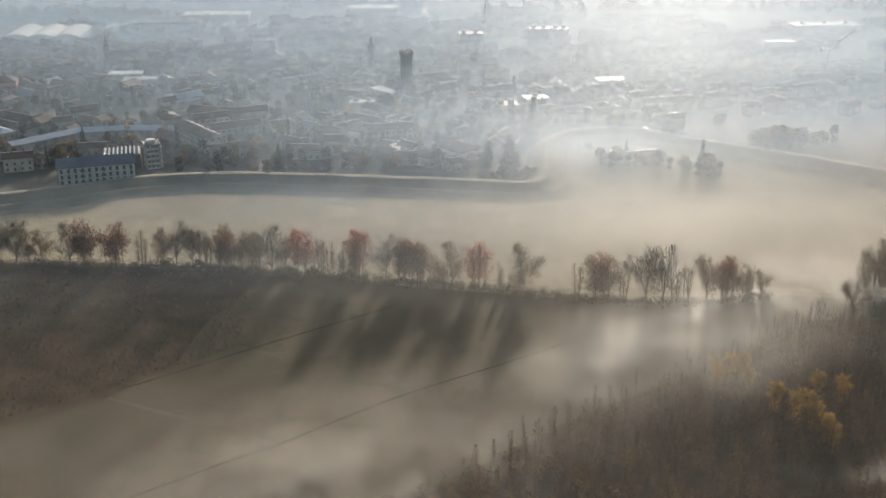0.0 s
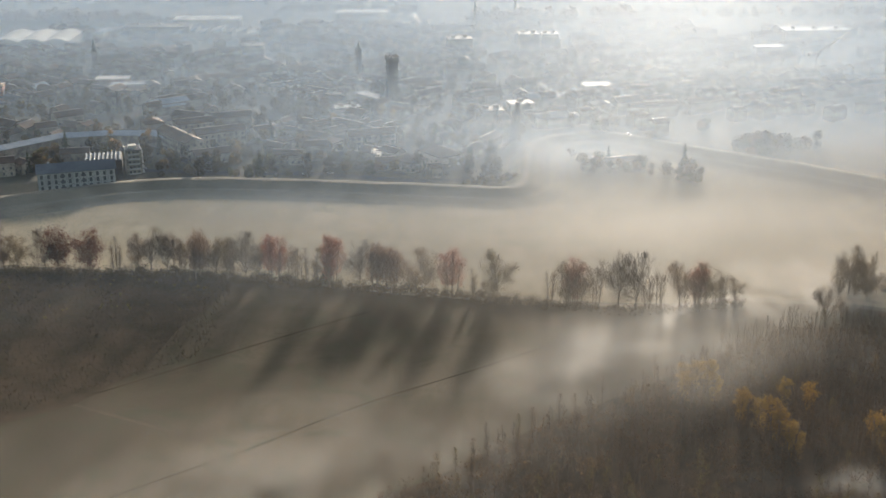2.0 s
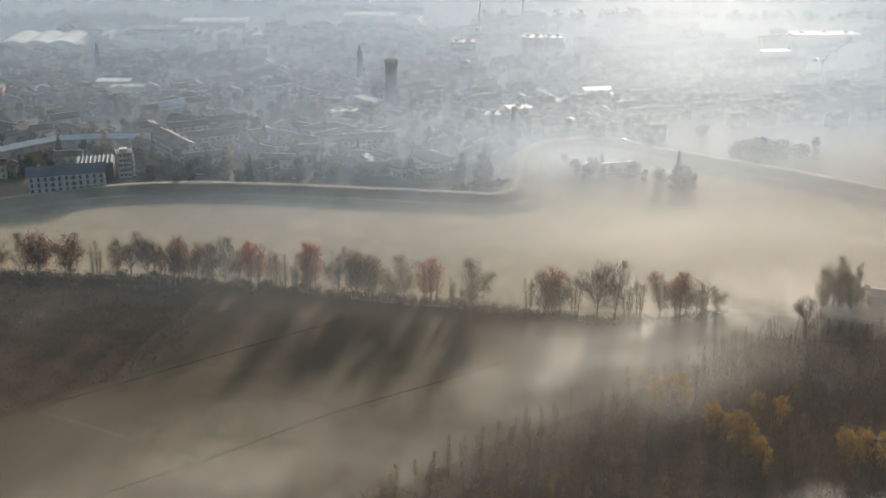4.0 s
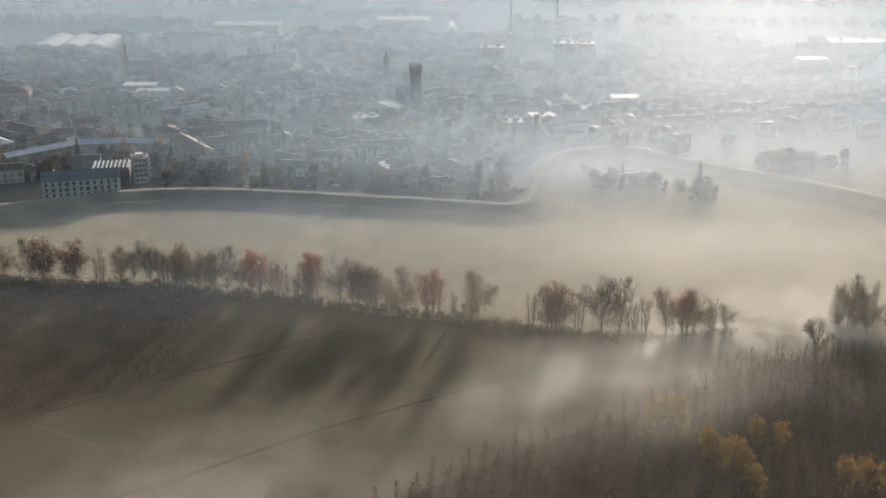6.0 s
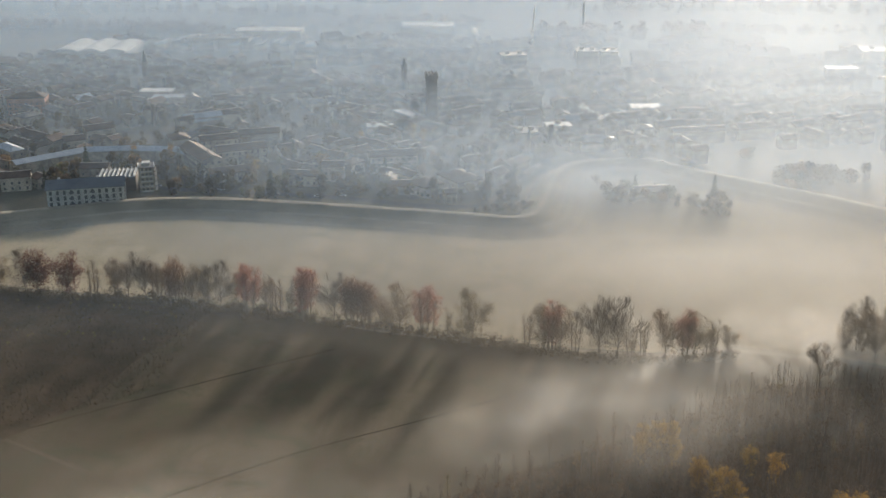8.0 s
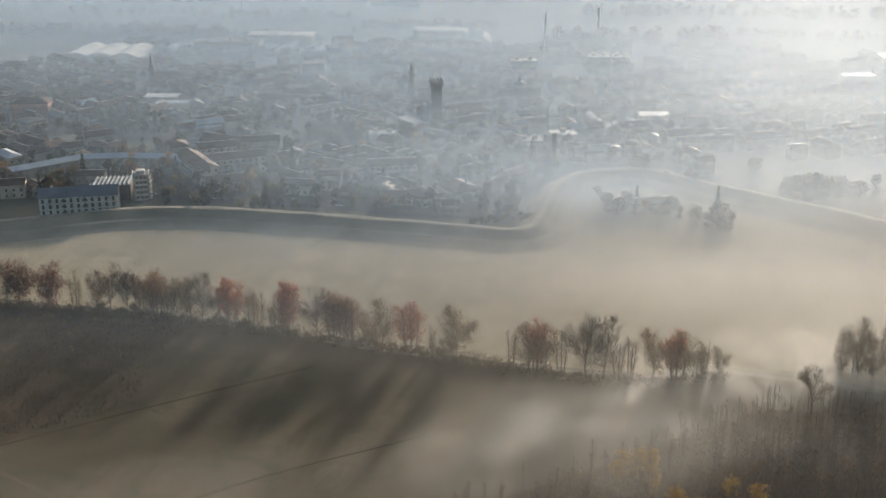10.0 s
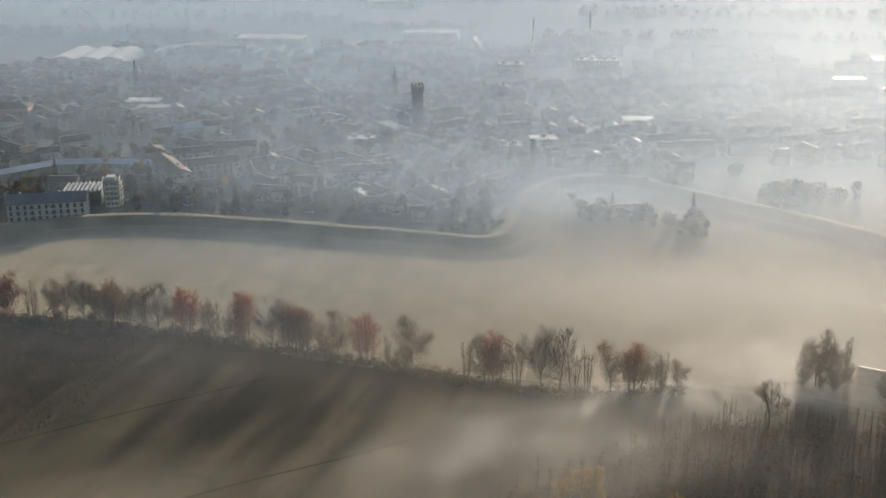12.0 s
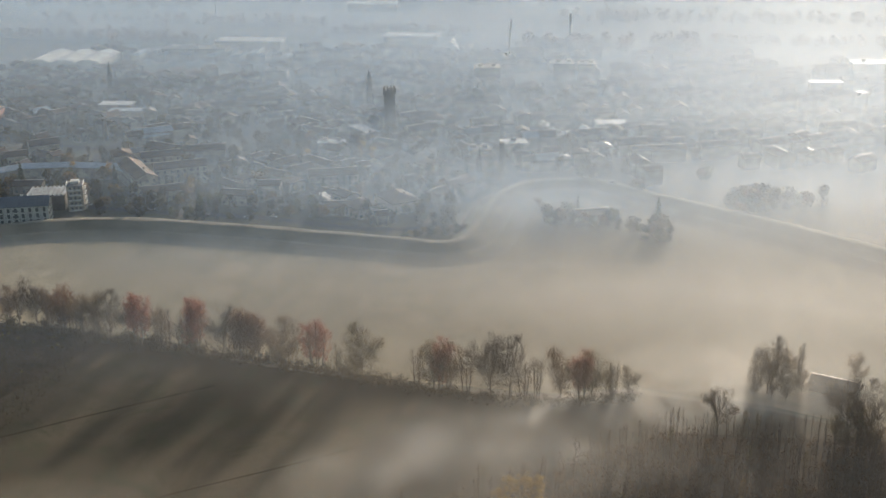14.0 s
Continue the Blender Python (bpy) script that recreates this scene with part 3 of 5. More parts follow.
# ------------------------------------------------------------------ the row of trees
rng = random.Random(11)
ROW = [  # x, y, kind, variant, height scale
    (-206, 488, "dark_tree", 0, 1.0), (-216, 492, "dark_tree", 1, 0.95), (-228, 493, "bare_tree", 2, 1.0), (-183, 489, "brown_tree", 1, 0.7), (-199, 486, "brown_tree", 0, 0.7),
    (-196, 490, "bare_tree", 0, 1.05), (-187, 486, "bare_tree", 1, 1.0), (-178, 492, "brown_tree", 0, 0.75), (-164, 488, "bare_tree", 2, 0.9), (-158, 487, "dark_tree", 1, 1.0),
    (-144, 487, "dark_tree", 0, 1.0), (-132, 486, "slim_tree", 0, 0.95), (-117, 486, "bare_tree", 0, 1.0), (-110, 487, "bare_tree", 1, 0.85), (-103, 484, "slim_tree", 1, 0.95),
    (-95, 481, "russet_tree", 1, 1.0), (-87, 481, "brown_tree", 0, 0.9), (-74, 478, "bare_tree", 2, 1.0), (-62, 476, "russet_tree", 2, 1.0), (-53, 475, "slim_tree", 2, 0.95),
    (-48, 474, "slim_tree", 0, 0.9), (-43, 474, "slim_tree", 1, 0.85), (-34, 471, "russet_tree", 0, 1.05), (118, 449, "russet_tree", 3, 0.9), (67, 451, "russet_tree", 3, 0.95), (-22, 470, "bare_tree", 0, 0.95),
    (-15, 468, "russet_tree", 1, 0.95), (-8, 466, "russet_tree", 2, 0.9), (6, 463, "brown_tree", 0, 0.95), (17, 462, "russet_tree", 1, 0.95),
    (26, 459, "slim_tree", 1, 0.7), (36, 456, "brown_tree", 1, 1.05), (57, 451, "slim_tree", 2, 0.85), (64, 449, "brown_tree", 0, 0.95), (70, 449, "brown_tree", 1, 0.9),
    (76, 448, "slim_tree", 0, 0.95), (85, 446, "bare_tree", 1, 1.1), (92, 446, "bare_tree", 2, 1.1), (97, 446, "slim_tree", 1, 0.8), (110, 447, "brown_tree", 1, 0.98),
    (-91, 484, "slim_tree", 1, 0.9), (-80, 480, "slim_tree", 2, 0.8),
    (-12, 469, "russet_tree", 0, 0.85), (2, 464, "brown_tree", 2, 0.55), (33, 455, "brown_tree", 2, 0.5),
    (101, 447, "slim_tree", 2, 0.9), (126, 453, "brown_tree", 2, 0.6),
    (-124, 492, "brown_tree", 0, 0.72), (-108, 492, "brown_tree", 1, 0.75), (-99, 489, "brown_tree", 2, 0.8), (-84, 487, "brown_tree", 0, 0.8), (-69, 484, "brown_tree", 1, 0.72), (-56, 482, "brown_tree", 2, 0.7),
    (-40, 479, "brown_tree", 0, 0.72), (-3, 471, "brown_tree", 1, 0.62),
    (121, 450, "brown_tree", 0, 0.85), (129, 452, "slim_tree", 2, 0.8), (134, 454, "brown_tree", 1, 0.55)]
WORDS = {"bare_tree": "bare spreading tree with fine twigs", "russet_tree": "tree with thinning russet autumn leaves", "brown_tree": "round tree with dry brown leaves",
         "dark_tree": "dense tree with dark red-brown leaves", "slim_tree": "slim upright tree almost without leaves", "plantation_poplar": "thin bare poplar in a dense plantation", "whip_poplar": "very slim bare poplar in a dense stand", "golden_tree": "tree with golden yellow autumn leaves",
         "yellowing_poplar": "slim poplar with yellowing leaves", "round_tree": "round garden tree among houses", "conifer": "dark evergreen conifer among houses", "column_tree": "tall narrow evergreen tree"}
for x, y, kind, v, s in ROW:
    tree(kind, v, x - (2.4 if x > -40 else 0.0), y, s * 1.24, WORDS[kind] + " in a field row", rng.uniform(0, 6.28), "trees in the field row", wide=1.12 if kind != "slim_tree" else 1.0)


def shrubs(name, spots, material, label, size, rng, leaf=0.5, leaves=26):
    soup = Soup()
    for x, y, h in spots:
        for _ in range(3):
            a = rng.uniform(0, 6.28)
            soup.stick(Vector((x, y, 0)), Vector((x + math.cos(a) * h * 0.3, y + math.sin(a) * h * 0.3, h * 0.9)), 0.05, 0.02)
        for _ in range(leaves):
            r, a = h * size * math.sqrt(rng.random()), rng.uniform(0, 6.28)
            soup.leaf(Vector((x + math.cos(a) * r, y + math.sin(a) * r, h * rng.uniform(0.15, 1.0))), leaf * rng.uniform(0.6, 1.4), rng)
    return tagged(new(name, soup.mesh(name, material)), label, "shrubs", kind="stuff")


# ------------------------------------------------------------------ undergrowth, thicket and wood
rng = random.Random(21)
spots = []
LINE = sorted(ROW)
for (x0, y0, *_), (x1, y1, *_) in zip(LINE, LINE[1:]):
    for _ in range(int(abs(x1 - x0) * 3.5) + 4):
        t = rng.random()
        spots.append((x0 + (x1 - x0) * t + rng.gauss(0, 1), y0 + (y1 - y0) * t + rng.gauss(-2, 2.2), rng.uniform(0.8, 3.0) * (1.15 if x0 < 45 else 0.7) * (1.7 if rng.random() < 0.2 else 1.0)))
shrubs("undergrowth", spots, M_SCRUB, "dark scrub and brambles under a row of trees", 0.6, rng, 0.5, 22)
spots, gold = [], []
for _ in range(7600):
    x, y = rng.uniform(-260, -78), rng.uniform(340, 486)
    if y < 366 + (-116 - x) * 0.83 - 4 or (x > -108 and y < 400) or x > -82 + (y - 460) * 0.1:
        if not (y > 340 + (x + 150) * 0.8 and x < -78):
            continue
    if y < 347 + (x + 145) * 0.82:
        continue
    (gold if rng.random() < 0.035 and y > 436 and x < -90 else spots).append((x, y, rng.uniform(0.5, 1.5)))
thicket = Soup()
for x, y, h in spots:
    top = Vector((x + rng.gauss(0, 0.2), y + rng.gauss(0, 0.2), h * 1.25))
    thicket.stick(Vector((x, y, -0.1)), top, 0.04, 0.015)
    for _ in range(4):
        f, a = rng.uniform(0.25, 0.95), rng.uniform(0, 6.28)
        p = Vector((x, y, 0)).lerp(top, f)
        thicket.stick(p, p + Vector((math.cos(a) * h * 0.22, math.sin(a) * h * 0.22, h * 0.3)), 0.024, 0.01)
    for _ in range(12):
        a, r = rng.uniform(0, 6.28), h * 0.28 * rng.random()
        thicket.leaf(Vector((x + math.cos(a) * r, y + math.sin(a) * r, h * rng.uniform(0.1, 1.1))), rng.uniform(0.2, 0.4), rng)
tagged(new("thicket", thicket.mesh("thicket", M_SCRUB)), "dense low thicket of dark leafless saplings and weeds", "thicket", kind="stuff")
tagged(sheet("thicket_floor", [(-300, 215), (-145, 341), (-114, 364), (-97, 392), (-93, 425), (-84, 452), (-78, 478), (-190, 492), (-420, 440)], 0.09, M_WEEDS), "dry brown weeds and litter on fallow ground", "ground")
shrubs("yellow_shrubs", gold, M_OCHRE, "young shrubs with yellow autumn leaves in a thicket", 0.4, rng, 0.5, 22)


def in_wood(x, y):
    edge = [(-20, 296), (9, 315), (21, 330), (40, 345), (60, 358), (83, 377), (104, 393), (130, 417), (150, 428), (176, 428), (260, 432)]
    for (x0, y0), (x1, y1) in zip(edge, edge[1:]):
        if x0 <= x < x1:
            return y < y0 + (y1 - y0) * (x - x0) / (x1 - x0)
    return False


rng = random.Random(33)
near, rest = [], []
for i in range(-4, 62):
    for j in range(46):
        x, y = -20 + i * 5.0 + rng.gauss(0, 0.8), 262 + j * 4.0 + rng.gauss(0, 0.9)
        dense = x > 118 and y > 352
        if not in_wood(x, y) or x < 6 or rng.random() < (0.15 if dense else 0.34) or (303 < y < 313 and x > 95):
            continue
        crest_y = 375 - (x - 90) * 0.6 if x < 106 else 365 - (x - 106) * 2.1
        ridge = 93 < x < 124 and abs(y - crest_y) < 7
        clump = math.hypot((x - 132) / 5, (y - 361) / 4) < 1 or math.hypot((x - 156) / 9, (y - 336) / 5) < 1
        draw = rng.random()
        kind = "golden_tree" if (ridge or clump) and draw < 0.85 else "yellowing_poplar" if draw < (0.2 if y < 318 or x < 30 else 0.05) else "whip_poplar" if dense else "plantation_poplar"
        size = rng.uniform(0.62, 0.85) if kind == "golden_tree" else rng.uniform(0.46, 0.64) if dense else rng.uniform(0.46, 0.62) if x < 45 else rng.uniform(0.5, 0.7)
        (near if kind == "golden_tree" or (x < 175 and 298 < y and rng.random() < 0.33) else rest).append((kind, x, y, size, rng.randrange(4), rng.uniform(0, 6.28)))
        if dense:
            for _ in range(2):
                rest.append(("whip_poplar", x + rng.uniform(-2.5, 2.5), y + rng.uniform(-2, 2), rng.uniform(0.36, 0.62), rng.randrange(3), rng.uniform(0, 6.28)))
for kind, x, y, s, v, a in near:
    tree(kind, v, x, y, s, WORDS[kind], a, "trees of the wood", wide=1.35 if kind == "golden_tree" else 1.0)
soups = {}
for kind, x, y, s, v, a in rest:
    _, leaves, wood, crown = KINDS[kind][v % len(KINDS[kind])]
    m = Matrix.LocRotScale((x, y, 0), Euler((0, 0, a)), (s, s, s))
    soups.setdefault("wood", Soup()).add(wood, m)
    soups.setdefault(kind, Soup()).add(crown, m)
for key, soup in soups.items():
    tagged(new("wood_stand" if key == "wood" else "wood_leaves", soup.mesh("wood_stand", M_STEM if key == "wood" else (M_OCHRE if key == "yellowing_poplar" else M_TWIG))), "dense stand of bare poplars in mist", "wood", kind="stuff")
spots = [(x, y, rng.uniform(1.4, 4.4)) for x, y in ((rng.uniform(-20, 240), rng.uniform(262, 430)) for _ in range(3200)) if in_wood(x, y) and not (304 < y < 312 and x > 95)]
shrubs("wood_floor", spots, M_UNDER, "dry undergrowth on the floor of a wood", 0.6, rng, 0.5, 20)
tagged(sheet("wood_ground", [(-30, 262), (-20, 296), (9, 315), (40, 345), (83, 377), (130, 417), (150, 428), (176, 428), (260, 432), (300, 262)], 0.10, M_LITTER), "dark leaf litter on the floor of a wood", "ground")
for x, y, s, kind, v in ((161, 428, 1.05, "bare_tree", 0), (203, 430, 1.3, "bare_tree", 1), (209, 428, 1.25, "bare_tree", 2), (206, 424, 0.95, "yellowing_poplar", 0), (203, 426, 1.0, "yellowing_poplar", 1), (206, 427, 0.95, "brown_tree", 1),
                         (210, 422, 0.8, "brown_tree", 2), (199, 425, 0.7, "brown_tree", 0), (181, 462, 1.15, "brown_tree", 1), (183, 466, 1.1, "bare_tree", 2), (178, 465, 0.8, "brown_tree", 2), (186, 463, 0.85, "brown_tree", 0), (193, 469, 1.15, "slim_tree", 0),
                         (190, 472, 0.8, "brown_tree", 1), (214, 474, 0.75, "brown_tree", 0), (188, 460, 0.7, "brown_tree", 2), (176, 459, 0.5, "brown_tree", 0), (182, 457, 0.55, "brown_tree", 1), (187, 456, 0.5, "brown_tree", 2), (193, 462, 0.6, "brown_tree", 0),
                         (201, 421, 0.55, "brown_tree", 1), (206, 419, 0.6, "brown_tree", 0), (211, 419, 0.55, "brown_tree", 2), (199, 429, 0.6, "yellowing_poplar", 1), (211, 430, 0.8, "yellowing_poplar", 0), (170, 431, 0.5, "yellowing_poplar", 1), (174, 430, 0.45, "yellowing_poplar", 0)):
    tree(kind, v, x, y, s, WORDS[kind] + " beside the wood", rng.uniform(0, 6.28))


# ------------------------------------------------------------------ houses


def gable_roof(bm, w, d, h, rise, over=0.5, thick=0.25):
    """A saddle roof, ridge along x, with eaves and a real thickness."""
    x, y = w / 2 + over, d / 2 + over
    e = h - over * rise / (d / 2)
    low = [(-x, -y, e), (x, -y, e), (x, 0, h + rise), (-x, 0, h + rise), (x, y, e), (-x, y, e)]
    v = [bm.verts.new(p) for p in low] + [bm.verts.new((a, b, c + thick)) for a, b, c in low]
    for f in ((6, 7, 8, 9), (9, 8, 10, 11), (1, 0, 3, 2), (2, 3, 5, 4), (0, 1, 7, 6), (4, 5, 11, 10), (1, 2, 8, 7), (2, 4, 10, 8), (3, 0, 6, 9), (5, 3, 9, 11)):
        bm.faces.new([v[i] for i in f])


def hip_roof(bm, w, d, h, rise, over=0.5, thick=0.25):
    x, y, r = w / 2 + over, d / 2 + over, max(w - d, 1.0) / 2
    b = [bm.verts.new(p) for p in ((-x, -y, h - 0.1), (x, -y, h - 0.1), (x, y, h - 0.1), (-x, y, h - 0.1))]
    t = [bm.verts.new(p) for p in ((-x, -y, h + thick), (x, -y, h + thick), (x, y, h + thick), (-x, y, h + thick))]
    a, c = bm.verts.new((-r, 0, h + rise)), bm.verts.new((r, 0, h + rise))
    bm.faces.new(b[::-1])
    for i in range(4):
        bm.faces.new((b[i], b[(i + 1) % 4], t[(i + 1) % 4], t[i]))
    bm.faces.new((t[0], t[1], c, a))
    bm.faces.new((t[1], t[2], c))
    bm.faces.new((t[2], t[3], a, c))
    bm.faces.new((t[3], t[0], a))


def gable_walls(bm, w, d, h, rise):
    x, y = w / 2, d / 2
    v = [bm.verts.new(p) for p in ((-x, -y, -0.2), (x, -y, -0.2), (x, y, -0.2), (-x, y, -0.2), (-x, -y, h), (x, -y, h), (x, y, h), (-x, y, h), (-x, 0, h + rise), (x, 0, h + rise))]
    for f in ((0, 1, 5, 4), (2, 3, 7, 6), (1, 2, 6, 9, 5), (3, 0, 4, 8, 7), (3, 2, 1, 0)):
        bm.faces.new([v[i] for i in f])


WINDOW = raw_mesh("window", [(-0.55, -0.04, 0), (0.55, -0.04, 0), (0.55, -0.04, 1.4), (-0.55, -0.04, 1.4), (-0.55, 0.05, 0), (0.55, 0.05, 0), (0.55, 0.05, 1.4), (-0.55, 0.05, 1.4)],
                  [(0, 1, 2, 3), (1, 5, 6, 2), (4, 0, 3, 7), (3, 2, 6, 7), (4, 5, 1, 0)], M_GLASS)
MESHES = {}


def ridge_mesh(w):
    if ("ridge", w) not in MESHES:
        bm = bmesh.new()
        tube(bm, [(-w / 2 - 0.5, 0, 0), (w / 2 + 0.5, 0, 0)], [0.2, 0.2], 6)
        data = bpy.data.meshes.new("ridge_cap")
        bm.to_mesh(data)
        bm.free()
        data.materials.append(M_RIDGE_GLINT)
        MESHES[("ridge", w)] = data
    return MESHES[("ridge", w)]


def house(x, y, turn, w, d, h, hip=False, windows=False, wall=None, roof=None, label="", name="house", chimney=True, rise=None, category="house", group=""):
    root = tagged(new(name), label or "plastered town house with a clay tile roof", category, group)
    root.matrix_basis = pose(x, y, 0, 0, 0, turn)
    w, d, h = round(w), round(d), round(h * 2) / 2
    rise = rise if rise is not None else d * 0.22
    key = (w, d, h, hip, wall and wall.name, roof and roof.name, rise)
    if key not in MESHES:
        a, b = bmesh.new(), bmesh.new()
        if hip:
            block(a, -w / 2, -d / 2, -0.2, w / 2, d / 2, h)
            hip_roof(b, w, d, h, rise)
        else:
            gable_walls(a, w, d, h, rise)
            gable_roof(b, w, d, h, rise)
        wm, rm = bpy.data.meshes.new("wall"), bpy.data.meshes.new("roof")
        a.to_mesh(wm), b.to_mesh(rm)
        a.free(), b.free()
        wm.materials.append(wall or M_WALL), rm.materials.append(roof or M_ROOF)
        c = bmesh.new()
        block(c, -0.4, -0.35, 0, 0.4, 0.35, 1.9)
        block(c, -0.52, -0.47, 1.9, 0.52, 0.47, 2.1)
        cm = bpy.data.meshes.new("chimney")
        c.to_mesh(cm)
        c.free()
        cm.materials.append(M_STONE)
        MESHES[key] = wm, rm, cm
    wm, rm, cm = MESHES[key]
    mesh_object("wall", wm, None, root)
    top = mesh_object("roof", rm, None, root)
    if not hip and rise < 3.2:
        cap = mesh_object("ridge_cap", ridge_mesh(w), None, top, "ridge tiles painted pale as a sun glint")
        cap.location = (0, 0, h + rise + 0.25)
    if chimney:
        c = mesh_object("chimney", cm, None, top)
        c.location = (w * 0.22, d * 0.12, h + rise * 0.55)
    if windows:
        for level in range(max(1, int(h / 3.1))):
            for side, span, off in ((0, w, d / 2), (90, d, w / 2)):
                n = max(2, int(span / 3.4))
                for i in range(n):
                    u = (i + 0.5) / n * span - span / 2
                    o = mesh_object("window", WINDOW, None, root)
                    o.matrix_basis = pose(0, 0, 0, 0, 0, side) @ pose(u, -off, 1.0 + 3.1 * level)
    return root


HOMES = []   # houses: x, y, half their length
TAKEN = []   # circles kept free of scattered houses: x, y, radius


def free(x, y, r):
    return all(math.hypot(x - a, y - b) > c + r for a, b, c in TAKEN)


# --- four-storey block beside the levee, with a sheet roof and a row of skylights
def apartment_block():
    root = tagged(new("apartment_building"), "pale four-storey block with blue sheet roof and skylights", "building")
    root.matrix_basis = pose(-188, 618, 0, 0, 0, 17)
    bm = bmesh.new()
    gable_walls(bm, 40, 13, 10.5, 3.4)
    body = part("wall", bm, M_PALE, root)
    bm = bmesh.new()
    gable_roof(bm, 40, 13, 10.5, 3.4, 0.7)
    part("roof", bm, M_BLUE, root, "dark blue-grey sheet metal roof")
    for k in range(9):
        bm = bmesh.new()
        block(bm, -0.05, -7.1, -0.1, 0.05, 0, 0.12)
        seam = part("roof_seam", bm, M_BLUE, root)
        seam.matrix_basis = pose(-18 + k * 4.5, 0, 14.15, math.degrees(math.atan2(3.4, 6.5)))
    for level in range(3):
        for i in range(11):
            if i in (3, 6):
                bm = bmesh.new()
                block(bm, -1.3, -0.9, 0, 1.3, 0, 0.12)
                block(bm, -1.3, -0.9, 0.12, 1.3, -0.82, 1.05)
                o = part("balcony", bm, M_LEAD, root, "grey balcony with solid parapet")
                o.location = (-18 + i * 3.6, -6.5, 1.6 + 3.1 * level)
            o = mesh_object("window", WINDOW, None, root)
            o.matrix_basis = pose(-18 + i * 3.6, -6.5, 1.0 + 3.1 * level) @ Matrix.Diagonal((1.25, 1.0, 1.6, 1.0))
        for i in range(3):
            o = mesh_object("window", WINDOW, None, root)
            o.matrix_basis = pose(20, -4 + i * 4, 1.7 + 3.1 * level, 0, 0, 90)
    for x in (-14, 6):
        bm = bmesh.new()
        block(bm, -0.6, -0.5, 0, 0.6, 0.5, 2.2)
        part("chimney", bm, M_PALE, root).location = (x, 2, 12.2)
    TAKEN.append((-188, 618, 26))


apartment_block()


def skylight_hall():
    root = tagged(new("workshop_hall"), "low hall with sloping glazed skylights on its roof", "building")
    root.matrix_basis = pose(-182, 648, 0, 0, 0, 14)
    bm = bmesh.new()
    block(bm, -10.5, -9, -0.2, 10.5, 9, 8.0)
    part("wall", bm, M_STONE, root)
    for i in range(9):
        bm = bmesh.new()
        x = -9.2 + i * 2.3
        v = [bm.verts.new(p) for p in ((x - 1.05, -8.5, 8.0), (x + 1.05, -8.5, 8.0), (x + 1.05, 8.5, 8.0), (x - 1.05, 8.5, 8.0), (x, -8.5, 9.2), (x, 8.5, 9.2))]
        for f in ((0, 1, 4), (2, 3, 5), (1, 2, 5, 4), (3, 0, 4, 5), (3, 2, 1, 0)):
            bm.faces.new([v[k] for k in f])
        part("skylight", bm, M_SKYLIGHT, root)
    TAKEN.append((-184, 651, 18))


skylight_hall()


def stair_tower_block():
    root = tagged(new("apartment_tower"), "slim five-storey block with balconies and a flat pale roof", "building")
    root.matrix_basis = pose(-164, 645, 0, 0, 0, 20)
    bm = bmesh.new()
    block(bm, -4.2, -5, -0.2, 4.2, 5, 14.0)
    part("wall", bm, M_WALL, root)
    bm = bmesh.new()
    block(bm, -4.5, -5.3, 14.0, 4.5, 5.3, 14.3)
    part("roof", bm, M_LEAD, root, "flat grey roof")
    bm = bmesh.new()
    block(bm, -2.2, -1.5, 14.3, 2.2, 3, 16.0)
    part("lift_housing", bm, M_PALE, root)
    for u in (-4.35, 4.35):
        bm = bmesh.new()
        block(bm, u - 0.15, -5.2, 14.3, u + 0.15, 5.2, 14.9)
        part("parapet", bm, M_WHITE, root, "white roof parapet")
    for level in range(5):
        for side, off, half in ((0, 5.0, 3.2), (90, 4.2, 4.0)):
            bm = bmesh.new()
            block(bm, -half, -1.2, 0, half, 0, 0.18)
            block(bm, -half, -1.2, 0.18, half, -1.1, 1.0)
            o = part("balcony", bm, M_PALE, root)
            o.matrix_basis = pose(0, 0, 0, 0, 0, side) @ pose(0, -off, 0.4 + 2.8 * level)
            for u in (-2.2, 0, 2.2):
                o = mesh_object("window", WINDOW, None, root)
                o.matrix_basis = pose(0, 0, 0, 0, 0, side) @ pose(u, -off, 0.9 + 2.8 * level)
    TAKEN.append((-162, 646, 10))


stair_tower_block()


def bent_hall():
    """A long hall of three wings under a pale blue roof, bent round a yard."""
    root = tagged(new("long_hall"), "long bent hall with pale blue sheet roof", "building")
    pts = [(-252, 668), (-222, 700), (-196, 706), (-164, 706), (-146, 692)]
    for (x0, y0), (x1, y1) in zip(pts, pts[1:]):
        n = math.hypot(x1 - x0, y1 - y0)
        m = pose((x0 + x1) / 2, (y0 + y1) / 2, 0, 0, 0, math.degrees(math.atan2(y1 - y0, x1 - x0)))
        bm = bmesh.new()
        gable_walls(bm, n, 10, 7, 1.6)
        bmesh.ops.transform(bm, matrix=m, verts=bm.verts[:])
        part("wall", bm, M_WALL, root)
        bm = bmesh.new()
        gable_roof(bm, n + 1.5, 10, 7, 1.6, 0.6)
        bmesh.ops.transform(bm, matrix=m, verts=bm.verts[:])
        part("roof", bm, M_SHEET, root)
        TAKEN.append(((x0 + x1) / 2, (y0 + y1) / 2, n / 2))


bent_hall()


